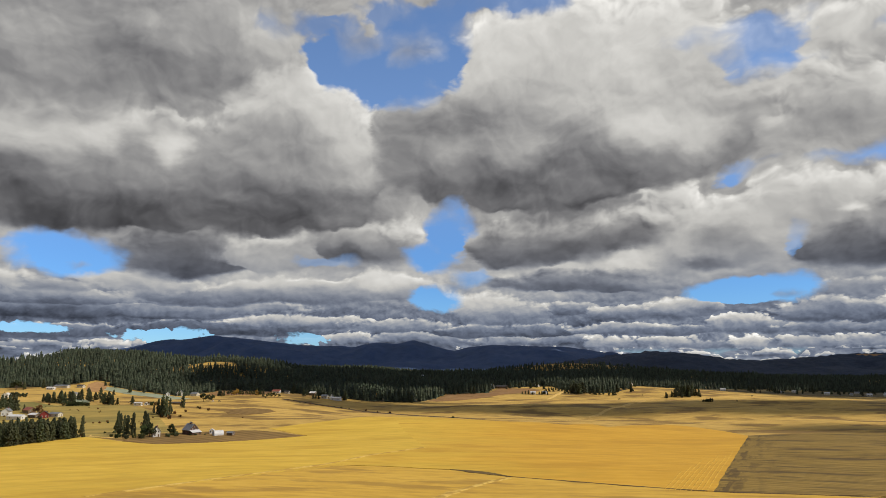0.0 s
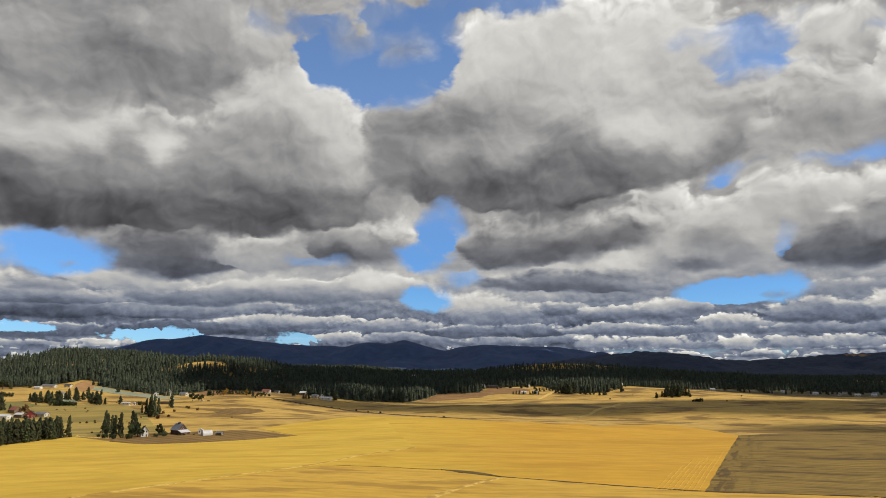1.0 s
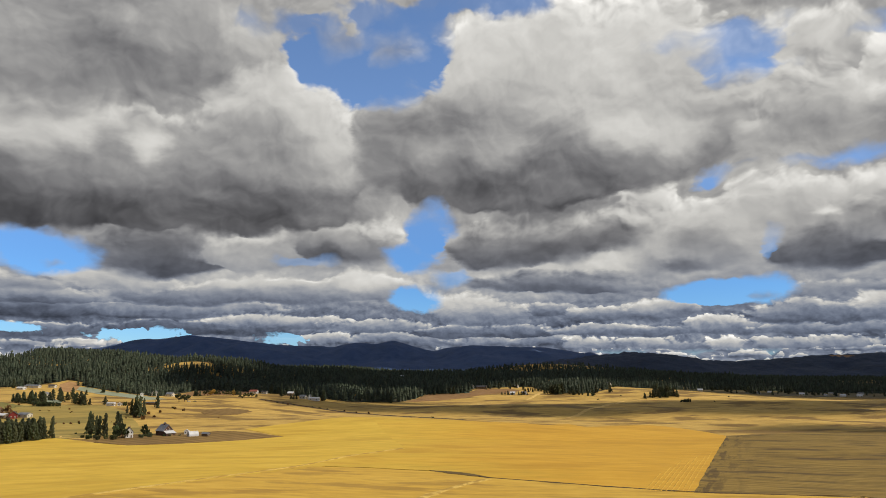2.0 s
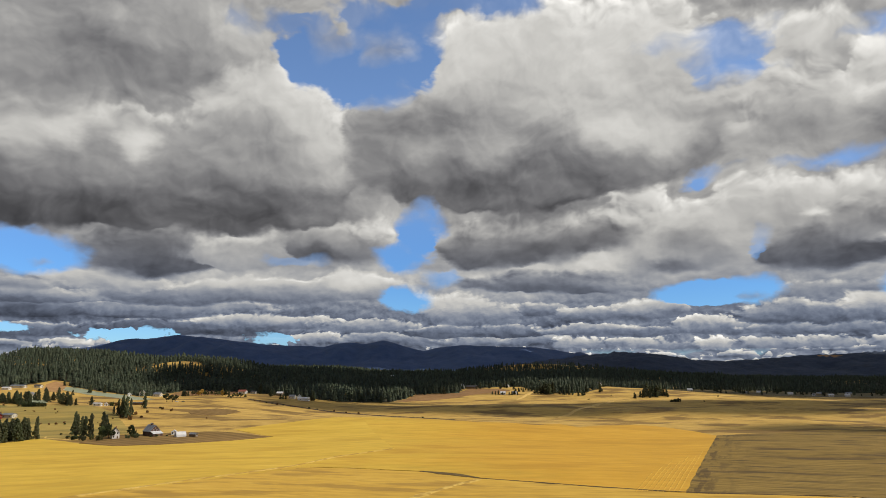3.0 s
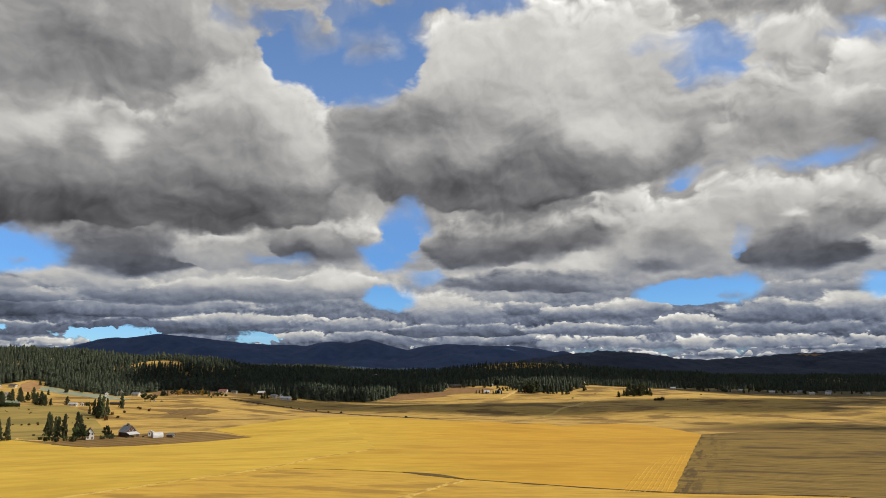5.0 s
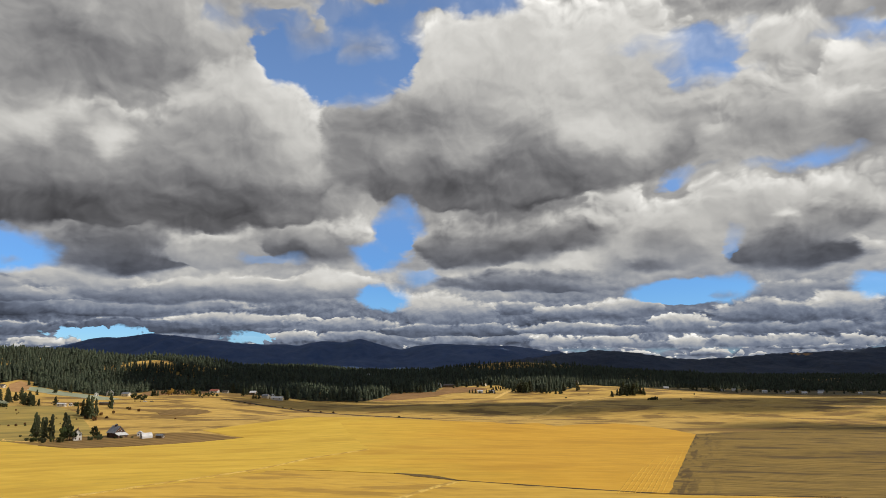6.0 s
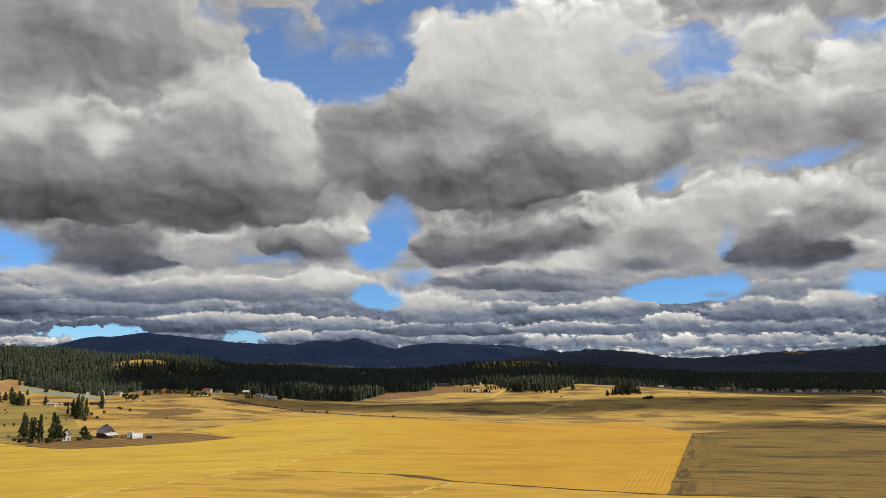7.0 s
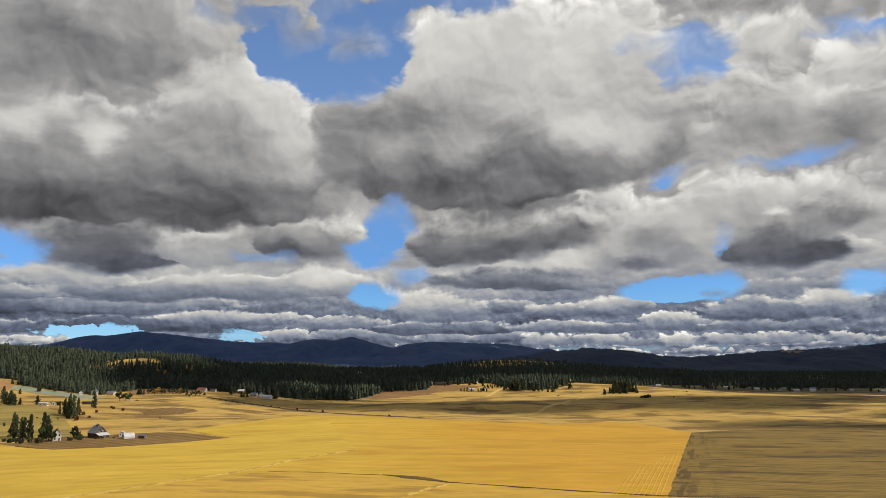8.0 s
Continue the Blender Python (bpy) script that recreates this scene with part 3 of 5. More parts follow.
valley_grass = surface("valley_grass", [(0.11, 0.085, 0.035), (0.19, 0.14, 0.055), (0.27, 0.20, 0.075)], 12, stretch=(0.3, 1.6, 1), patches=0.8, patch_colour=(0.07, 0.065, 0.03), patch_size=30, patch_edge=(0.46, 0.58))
meadow = surface("dull_meadow", [(0.15, 0.135, 0.04), (0.22, 0.19, 0.055), (0.29, 0.24, 0.075)], 10, stretch=(0.5, 1.4, 1))
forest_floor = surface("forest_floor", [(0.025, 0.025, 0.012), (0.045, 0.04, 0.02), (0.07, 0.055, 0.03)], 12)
green_water = surface("green_pond", [(0.27, 0.31, 0.19), (0.35, 0.39, 0.25), (0.42, 0.45, 0.31)], 25, rough=0.35, relief=0.02)
needles = surface("conifer_needles", [(0.030, 0.040, 0.027), (0.050, 0.063, 0.039), (0.073, 0.087, 0.049)], 2.2, relief=0.25, vary=0.32, island=True, rough=0.8)
near_needles = surface("pine_needles", [(0.028, 0.033, 0.017), (0.052, 0.060, 0.029), (0.085, 0.092, 0.043)], 1.2, relief=0.5, vary=0.35, rough=0.8)
green_leaves = surface("green_leaves", [(0.022, 0.030, 0.010), (0.042, 0.052, 0.017), (0.070, 0.080, 0.026)], 1.2, relief=0.5, vary=0.35, rough=0.75)
rust_leaves = surface("rust_leaves", [(0.06, 0.035, 0.012), (0.12, 0.06, 0.02), (0.17, 0.09, 0.03)], 1.2, relief=0.5, vary=0.3, rough=0.75)
yellow_leaves = surface("yellow_leaves", [(0.16, 0.11, 0.02), (0.28, 0.19, 0.03), (0.38, 0.27, 0.06)], 1.2, relief=0.5, vary=0.3, rough=0.75)
bark = surface("bark", [(0.05, 0.035, 0.025), (0.10, 0.065, 0.045), (0.15, 0.1, 0.07)], 0.5, relief=0.7)
# the blue here is distance haze painted into the base colour
hazy_mountain_wood = surface("hazy_mountain_woods", [(0.036, 0.066, 0.145), (0.052, 0.088, 0.185), (0.072, 0.112, 0.215)], 60, relief=0.6, patches=0.5, patch_colour=(0.060, 0.090, 0.137), patch_size=260)
# conifer woods tinted dark blue: the haze over the valley is in the colour
hazy_hill_wood = surface("hazy_hill_woods", [(0.016, 0.027, 0.050), (0.026, 0.040, 0.072), (0.038, 0.054, 0.092)], 30, relief=0.8, patches=0.35, patch_colour=(0.035, 0.035, 0.04), patch_size=150)
cloud_white = surface("cloud_vapour", [(0.80, 0.80, 0.80), (0.85, 0.85, 0.85), (0.9, 0.9, 0.9)], 300, relief=0.2)
white_paint = surface("white_paint", [(0.56, 0.55, 0.52), (0.68, 0.67, 0.64), (0.75, 0.74, 0.71)], 1.5, rough=0.6, relief=0.1)
cream_paint = surface("cream_paint", [(0.50, 0.47, 0.38), (0.60, 0.56, 0.46), (0.66, 0.62, 0.52)], 1.5, rough=0.6, relief=0.1)
barn_wood = surface("weathered_barn_boards", [(0.06, 0.035, 0.028), (0.10, 0.058, 0.045), (0.15, 0.095, 0.075)], 0.8, relief=0.4, stretch=(3, 3, 0.3))
red_paint = surface("red_barn_paint", [(0.15, 0.022, 0.02), (0.22, 0.035, 0.03), (0.28, 0.06, 0.048)], 0.8, relief=0.3, stretch=(3, 3, 0.3))
brown_wood = surface("brown_siding", [(0.12, 0.08, 0.05), (0.19, 0.13, 0.08), (0.25, 0.18, 0.12)], 0.8, relief=0.3)
grey_metal = surface("grey_metal_roof", [(0.15, 0.16, 0.18), (0.24, 0.25, 0.27), (0.36, 0.36, 0.37)], 2.5, rough=0.45, relief=0.1, metal=0.4, stretch=(1, 0.3, 1))
white_metal = surface("white_metal_roof", [(0.50, 0.51, 0.52), (0.62, 0.62, 0.63), (0.70, 0.70, 0.71)], 2.5, rough=0.45, relief=0.1)
red_roof = surface("rust_red_roof", [(0.22, 0.06, 0.04), (0.30, 0.09, 0.06), (0.36, 0.13, 0.09)], 2.0, rough=0.6, relief=0.2)
dark_roof = surface("dark_shingles", [(0.05, 0.045, 0.045), (0.08, 0.075, 0.075), (0.12, 0.11, 0.11)], 1.0, relief=0.3)
dark_glass = surface("window_glass", [(0.02, 0.025, 0.03), (0.03, 0.035, 0.04), (0.04, 0.045, 0.05)], 1.0, rough=0.12, relief=0)
concrete = surface("concrete", [(0.35, 0.34, 0.32), (0.42, 0.41, 0.39), (0.5, 0.48, 0.46)], 1.0)
steel = surface("dark_steel", [(0.08, 0.08, 0.08), (0.12, 0.12, 0.12), (0.16, 0.16, 0.16)], 0.5, rough=0.5, metal=0.7)

# ---- ground ----


def mesh_of(name, verts, faces, material, smooth=False):
    """A mesh from arrays: verts (n, 3), faces (m, 3) or (m, 4)."""
    verts, faces = np.asarray(verts, np.float32), np.asarray(faces, np.int32)
    me = bpy.data.meshes.new(name)
    me.vertices.add(len(verts))
    me.vertices.foreach_set("co", verts.ravel())
    k = faces.shape[1]
    me.loops.add(faces.size)
    me.loops.foreach_set("vertex_index", faces.ravel())
    me.polygons.add(len(faces))
    me.polygons.foreach_set("loop_start", np.arange(0, faces.size, k, dtype=np.int32))
    me.polygons.foreach_set("use_smooth", np.full(len(faces), smooth))
    me.update(calc_edges=True)
    me.materials.append(material)
    return me


def part(name, bm, material, parent=None, label=""):
    me = bpy.data.meshes.new(name)
    bm.to_mesh(me)
    bm.free()
    me.materials.append(material)
    ob = new(name, me)
    ob.parent = parent
    return tagged(ob, label)


def grid_faces(rows, cols):
    i = np.arange(rows * cols).reshape(rows, cols)
    return np.stack([i[:-1, :-1], i[:-1, 1:], i[1:, 1:], i[1:, :-1]], -1).reshape(-1, 4)


def ramp(v):
    v = np.clip(v, 0.0, 1.0)
    return v * v * (3 - 2 * v)


def bump(x, y, cx, cy, rx, ry, h, turn=0.0):
    c, s = math.cos(radians(turn)), math.sin(radians(turn))
    u, v = (x - cx) * c + (y - cy) * s, (y - cy) * c - (x - cx) * s
    return h * np.exp(-(u / rx) ** 2 - (v / ry) ** 2)


def land(x, y):
    """Height of the ground at a place, in metres."""
    x, y = np.asarray(x, float), np.asarray(y, float)
    z = 1.0 + 13.0 * ramp((-x - 130) / 260) * ramp((y - 590) / 220)          # farmland rising to the west
    z += bump(x, y, -70, 680, 160, 85, 7.5, -12)   # crown of the golden field
    z -= bump(x, y, 150, 800, 520, 90, 3.5, -8)                               # swale behind it
    z += bump(x, y, -850, 1420, 330, 250, 62) + bump(x, y, -480, 1400, 130, 160, 22) + bump(x, y, -530, 1330, 90, 70, 10)     # wooded hill
    z += 34.0 * ramp((y - 1150) / 800) * ramp((900 - x) / 500)                # wooded ridge
    z += bump(x, y, -260, 1040, 130, 110, 8.0) + bump(x, y, 300, 1330, 190, 130, 13.0) + bump(x, y, 60, 1250, 150, 70, 5.0)
    z += bump(x, y, 200, 1000, 160, 45, 7.5, 10) + bump(x, y, 30, 930, 130, 40, 6.0, -6) + bump(x, y, 420, 900, 170, 40, 6.0, 5)
    z += bump(x, y, 560, 1080, 220, 50, 7.0, -5) + bump(x, y, 360, 740, 200, 35, 4.0, 8) + bump(x, y, 620, 820, 220, 45, 5.0, -4)
    z += 22.0 * ramp((y - 1600) / 900) * ramp((x - 300) / 500)
    z += bump(x, y, 700, 1760, 240, 150, 13) + bump(x, y, 230, 1620, 150, 120, 11) + bump(x, y, 1120, 1900, 300, 200, 17) + bump(x, y, -150, 1450, 120, 120, 9)
    z += bump(x, y, 285, 2280, 250, 110, 35)                                   # grassy crest over the ridge woods
    z += 1.9 * np.sin((y + 0.4 * x) / 31 + 1.3 * np.sin(x / 95)) * ramp((x + 20) / 140) * ramp((y - 690) / 70) * ramp((1230 - y) / 120)   # swells of the plain
    z += 0.5 * np.sin(x / 41 + 1.7 * np.sin(y / 67)) + 0.4 * np.sin(y / 33 + np.sin(x / 59))
    return z


def ground_sheet():
    turns = np.radians(np.concatenate([np.arange(-180, -46, 2.0), np.arange(-46, 46, 0.25), np.arange(46, 180.1, 2.0)]))
    radii = np.concatenate([[0.02, 6.0], 12.0 * 1.02 ** np.arange(304)])
    t, r = np.meshgrid(turns, radii)
    x, y = r * np.sin(t), r * np.cos(t)
    verts = np.stack([x, y, land(x, y)], -1).reshape(-1, 3)
    faces = grid_faces(*x.shape)[:, ::-1]
    me = mesh_of("ground", verts, faces, dry_grass, True)
    tagged(new("ground", me), "rolling dry golden grassland with faint brown patches", "ground", kind="structure")


ground_sheet()


def field(name, poly, material, label, lift=0.25, step=6.0, ragged=0.7):
    """A field laid on the ground as a low standing crop: a grid cut along its outline, with a rim down to the soil."""
    bm = bmesh.new()
    rng = random.Random(len(poly) * 7 + 1)
    outline = []
    for (x1, y1), (x2, y2) in zip(poly, poly[1:] + poly[:1]):
        k = max(1, int(math.hypot(x2 - x1, y2 - y1) / 7))
        for i in range(k):
            f = i / k
            outline.append((x1 + (x2 - x1) * f + rng.uniform(-ragged, ragged), y1 + (y2 - y1) * f + rng.uniform(-ragged, ragged)))
    loop = [bm.verts.new((x, y, 0)) for x, y in outline]
    bm.faces.new(loop)
    xs, ys = [p[0] for p in outline], [p[1] for p in outline]
    for axis, lo, hi in ((0, min(xs), max(xs)), (1, min(ys), max(ys))):
        v = lo + step
        while v < hi:
            co, no = ((v, 0, 0), (1, 0, 0)) if axis == 0 else ((0, v, 0), (0, 1, 0))
            bmesh.ops.bisect_plane(bm, geom=bm.verts[:] + bm.edges[:] + bm.faces[:], plane_co=co, plane_no=no)
            v += step
    rim = [e for e in bm.edges if e.is_boundary]
    down = bmesh.ops.extrude_edge_only(bm, edges=rim)["geom"]
    low = {g for g in down if isinstance(g, bmesh.types.BMVert)}
    top = np.array([v.co[:2] for v in bm.verts])
    z = land(top[:, 0], top[:, 1])
    for v, h in zip(bm.verts, z):
        v.co.z = h + (-0.1 if v in low else lift)
    bmesh.ops.recalc_face_normals(bm, faces=bm.faces)
    if sum(f.normal.z * f.calc_area() for f in bm.faces) < 0:
        bmesh.ops.reverse_faces(bm, faces=bm.faces)
    ob = part(name, bm, material)
    return tagged(ob, label, "field", kind="structure")


def strip(name, line, width, material, label, lift=0.34, category="track", wobble=0.4):
    """A track or drain along a line in plan, following the ground."""
    pts = []
    for (x1, y1), (x2, y2) in zip(line, line[1:]):
        k = max(1, int(math.hypot(x2 - x1, y2 - y1) / 5))
        pts += [(x1 + (x2 - x1) * i / k, y1 + (y2 - y1) * i / k) for i in range(k)]
    pts.append(line[-1])
    rng = random.Random(int(line[0][0]) + 5)
    verts = []
    for i, (x, y) in enumerate(pts):
        a, b = pts[max(i - 1, 0)], pts[min(i + 1, len(pts) - 1)]
        d = Vector((b[0] - a[0], b[1] - a[1])).normalized()
        w = width / 2 * rng.uniform(1 - wobble, 1 + wobble)
        for s in (-1, -0.5, 0.5, 1):
            vx, vy = x - d.y * w * s, y + d.x * w * s
            verts.append((vx, vy, float(land(vx, vy)) + (lift if abs(s) < 1 else -0.1)))
    me = mesh_of(name, verts, grid_faces(len(pts), 4), material, True)
    return tagged(new(name, me), label, category, kind="structure")


field("field_pale_stubble", [(-217, 300), (-217, 180), (260, 180), (190, 300), (176, 321), (108, 328), (67, 346), (13, 373), (-17, 395), (-60, 408), (-96, 412), (-144, 344), (-178, 302)],
      pale_stubble, "pale harvested stubble field with brown streaks", step=9)
field("field_gold_west", [(-430, 380), (-356, 462), (-349, 483), (-343, 522), (-336, 564), (-322, 556), (-282, 524), (-245, 504), (-217, 516), (-185, 538), (-147, 574), (-193, 616), (-182, 629), (-163, 648), (-140, 668), (-117, 693), (-105, 692), (-60, 676), (20, 560), (0, 489), (-50, 453), (-80, 414), (-138, 346), (-180, 302), (-330, 260)],
      gold_west, "bright yellow harvested grain field with tyre lines", step=9)
field("field_gold_east", [(-92, 694), (-59, 691), (-30, 687), (-2, 673), (25, 663), (58, 664), (77, 647), (102, 673), (115, 642), (145, 671), (181, 689), (196, 681), (210, 660), (220, 629), (223, 593), (157, 445), (106, 329), (67, 348), (13, 375), (-17, 397), (-60, 410), (-94, 414), (-74, 453), (-40, 489)],
      gold_east, "deep golden ripe grain field with a crisp edge", step=9, lift=0.262, ragged=0.4)
field("field_dull_stubble", [(222, 594), (156, 445), (105, 329), (178, 322), (192, 300), (262, 180), (760, 180), (900, 900), (760, 850), (640, 760), (540, 735), (450, 668), (360, 640), (293, 619), (249, 607)],
      dull_stubble, "dull tan stubble field mottled with dark soil", step=10, lift=0.24)
field("field_fallow", [(-282, 526), (-245, 507), (-217, 519), (-185, 541), (-149, 574), (-174, 592), (-204, 606), (-228, 601), (-245, 595), (-272, 590), (-293, 577)],
      fallow, "brown fallow yard with curved plough rows round the barn", step=6)
field("field_pasture_west", [(-800, 560), (-460, 540), (-330, 550), (-296, 578), (-275, 592), (-300, 640), (-350, 720), (-420, 800), (-620, 830), (-1000, 830)],
      pasture, "olive and tan grazed pasture below the farms", step=14, lift=0.2)
field("field_lens", [(-294, 768), (-296, 810), (-286, 838), (-262, 836), (-250, 815), (-251, 765), (-262, 745), (-278, 742)],
      fallow, "olive brown lens shaped unploughed patch", step=7, lift=0.3)
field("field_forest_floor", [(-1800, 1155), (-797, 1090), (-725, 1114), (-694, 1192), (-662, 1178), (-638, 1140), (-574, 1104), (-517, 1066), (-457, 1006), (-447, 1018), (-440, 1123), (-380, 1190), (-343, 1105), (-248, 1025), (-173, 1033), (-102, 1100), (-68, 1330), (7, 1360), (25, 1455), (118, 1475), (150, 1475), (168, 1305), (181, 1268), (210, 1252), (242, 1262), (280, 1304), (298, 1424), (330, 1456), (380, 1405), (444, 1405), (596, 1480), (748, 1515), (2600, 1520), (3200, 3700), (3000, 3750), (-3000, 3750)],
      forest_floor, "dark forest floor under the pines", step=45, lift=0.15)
field("field_orange_bank", [(-646, 1079), (-687, 1152), (-687, 1180), (-661, 1164), (-625, 1110), (-617, 1062)], red_soil, "bare orange earth bank below the forest", step=9)
field("field_green_slope", [(-624, 1094), (-639, 1129), (-620, 1127), (-574, 1093), (-517, 1055), (-457, 994), (-409, 944), (-435, 929), (-509, 1004), (-580, 1063)], green_water, "pale green fenced slope below the forest", step=9, lift=0.3)
field("field_green_slope_low", [(-592, 963), (-550, 918), (-507, 860), (-506, 841), (-535, 870)], green_water, "pale green patch beside the farm grove", step=9, lift=0.3)
field("field_brown_clearing", [(-440, 1126), (-425, 1160), (-381, 1181), (-340, 1107), (-326, 1010), (-367, 1012), (-422, 1004)], red_soil_dark, "brown heath clearing below the forest", step=9)
field("field_orange_slope", [(-95, 1115), (-66, 1300), (7, 1318), (35, 1440), (100, 1440), (120, 1400), (90, 1290), (50, 1255), (-20, 1195), (-60, 1150)], red_soil_dark, "orange brown bare slope before the forest", step=9)
field("field_green_meadow", [(-625, 854), (-584, 860), (-518, 801), (-506, 760), (-562, 768), (-700, 790)], meadow, "dull green meadow behind the farmstead", step=9)
field("field_tan_plateau", [(-1400, 1270), (-960, 1285), (-915, 1400), (-940, 1570), (-1400, 1570)], dry_grass, "tan grassy plateau above the forest", step=12, lift=0.4)
field("field_tan_hilltop", [(-580, 1290), (-476, 1286), (-474, 1356), (-578, 1360)], dry_grass, "tan bald hilltop in the forest", step=12, lift=0.4)
field("field_drain_hollow", [(-18, 397), (-6, 393), (6, 384), (15, 374), (6, 377), (-8, 387)], bare_soil, "dark hollow at the head of the drain", step=4, lift=0.42)
field("field_tan_clearing", [(425, 1420), (470, 1425), (500, 1520), (430, 1530)], dry_grass, "tan clearing in the dark woods", step=12, lift=0.3)
field("field_ridge_crest", [(90, 2190), (200, 2180), (300, 2185), (400, 2185), (480, 2200), (470, 2285), (300, 2290), (110, 2285)], dry_grass, "tan grassy crest above the ridge woods", step=14, lift=0.4)
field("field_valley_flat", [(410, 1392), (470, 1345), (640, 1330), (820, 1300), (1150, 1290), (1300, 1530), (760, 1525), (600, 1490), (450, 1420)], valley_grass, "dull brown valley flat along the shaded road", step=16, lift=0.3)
strip("lane_slope", [(129, 849), (146, 869), (174, 923), (203, 976), (261, 1119)], 7.0, track_dirt, "pale dirt lane over the plain", lift=0.3)
strip("lane_upper", [(110, 1169), (133, 1230), (157, 1300), (190, 1380)], 7.0, track_dirt, "pale dirt lane up the slope", lift=0.3)
strip("lane_farm", [(-338, 578), (-332, 566), (-318, 560), (-290, 548)], 2.2, track_dirt, "pale gravel lane beside the pine belt", lift=0.4)
EDGE = Vector((51, 116)).normalized()
for k in range(9):
    a = Vector((103.5 - 2.5 * k, 331)) + EDGE * 2
    b = a + EDGE * (165 - 9 * k - (k % 3) * 17)
    strip("tyre_line", [tuple(a), tuple(b)], 0.9, tyre_straw, "pale tyre line in the golden field", lift=0.36, wobble=0.2)
worn_track = surface("worn_track", [(0.50, 0.31, 0.07), (0.66, 0.45, 0.11), (0.76, 0.55, 0.17)], 3, patches=0.8, patch_colour=(0.40, 0.235, 0.045), patch_size=7, patch_edge=(0.45, 0.58))
strip("track_diagonal", [(-177, 302), (-144, 344), (-113, 386), (-96, 412), (-76, 453), (-42, 489)], 4.4, worn_track, "pale worn field track across the stubble", lift=0.46, wobble=0.45)
strip("track_south", [(-24, 300), (-14, 325), (0, 352), (13, 369)], 7.0, worn_track, "pale worn turning track by the drain", lift=0.46)
strip("drain", [(-18, 396), (-2, 385), (14, 373), (42, 360), (68, 347), (92, 336), (115, 328), (177, 319)], 1.6, dark_soil, "dark weedy drain line between two fields", lift=0.40, category="drain")
strip("hedge_road", [(-285, 963), (-238, 941), (-194, 921), (-151, 896), (-111, 875), (-44, 842), (4, 808)], 9.0, dark_soil, "dark weedy verge along the farm road", category="verge")


def range_mesh(name, crest, y0, depth, material, label, rough_size, seed, category, crowns=4.0, bald=()):
    """A wooded range: a crest line in plan, falling to both sides, broken by spurs and gullies."""
    xs = np.arange(crest[0][0] - 300, crest[-1][0] + 300, 14.0)
    ys = np.linspace(y0 - depth, y0 + depth * 0.35, 46)
    x, y = np.meshgrid(xs, ys)
    top = np.interp(xs, [c[0] for c in crest], [c[1] for c in crest])
    k = np.exp(-np.linspace(-2, 2, 7) ** 2)
    top = np.convolve(np.pad(top, 3, mode="edge"), k / k.sum(), mode="valid")
    v = (y - y0) / depth
    spur = np.array([[noise.fractal((a / 420, b / 700, seed), 1.0, 2.0, 5) for a in xs] for b in ys])
    small = np.array([[noise.fractal((a / rough_size, b / rough_size, seed + 3), 1.0, 2.0, 3) for a in xs] for b in ys])
    fall = np.where(v < 0, 1 - ramp(-v), 1 - ramp(v / 0.35))
    z = top[None, :] * fall * (1 + 0.55 * spur * np.clip(-v * 2.5, 0, 1)) + small * crowns * fall
    z = np.where(fall < 0.02, -30.0, z)
    me = mesh_of(name, np.stack([x, y, z], -1).reshape(-1, 3), grid_faces(*x.shape), material, True)
    if bald:
        me.materials.append(red_soil_dark)
        f = grid_faces(*x.shape)
        fx, fy = x.ravel()[f].mean(1), y.ravel()[f].mean(1)
        hit = np.zeros(len(f), bool)
        for cx, cy, rx, ry in bald:
            hit |= ((fx - cx) / rx) ** 2 + ((fy - cy) / ry) ** 2 < 1
        me.polygons.foreach_set("material_index", hit.astype(np.int32))
    return tagged(new(name, me), label, category, kind="structure")


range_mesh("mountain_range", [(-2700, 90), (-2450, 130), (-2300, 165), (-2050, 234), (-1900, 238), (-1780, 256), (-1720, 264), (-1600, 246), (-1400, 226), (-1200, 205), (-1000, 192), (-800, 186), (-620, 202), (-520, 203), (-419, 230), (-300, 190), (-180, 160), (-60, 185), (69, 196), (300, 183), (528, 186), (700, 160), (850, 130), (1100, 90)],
           4250, 1100, hazy_mountain_wood, "distant wooded mountain range under cloud, dark blue with painted haze", 70, 2.0, "mountain")
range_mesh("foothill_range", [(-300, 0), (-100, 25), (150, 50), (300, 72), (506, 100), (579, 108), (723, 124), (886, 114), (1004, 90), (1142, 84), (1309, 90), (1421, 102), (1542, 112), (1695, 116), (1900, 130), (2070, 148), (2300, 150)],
           2950, 900, hazy_hill_wood, "wooded foothills beyond the valley, dark blue with painted haze", 24, 6.0, "hill", 9.0, [(1590, 2880, 50, 36)])

# ---- unseen clouds added to shade the land ----


def cumulus(x, y, wide, deep, seed):
    rng = random.Random(seed)
    bm = bmesh.new()
    for i in range(18):
        a, d = rng.uniform(0, 2 * math.pi), rng.uniform(0, 0.75)
        r = rng.uniform(0.38, 0.6) * (1 - 0.3 * d)
        m = Matrix.Translation((math.cos(a) * d * wide, math.sin(a) * d * deep, 60)) @ Matrix.Diagonal((wide * r, deep * r, 160 * r + 60, 1))
        bmesh.ops.create_icosphere(bm, subdivisions=2, radius=1.0, matrix=m)
    for v in bm.verts:
        h = noise.fractal(v.co / 220 + Vector((seed, 0, 0)), 1.0, 2.0, 4)
        v.co += v.co.normalized() * h * 60
        v.co.z = max(v.co.z, -20 + 8 * h)
    for f in bm.faces:
        f.smooth = True
    ob = part("cloud", bm, cloud_white)
    ob.matrix_world = pose(x, y, 3000)
    tagged(ob, "white flat-based cumulus cloud out of view, added to shade the land", "cloud", "cumulus clouds", "structure")


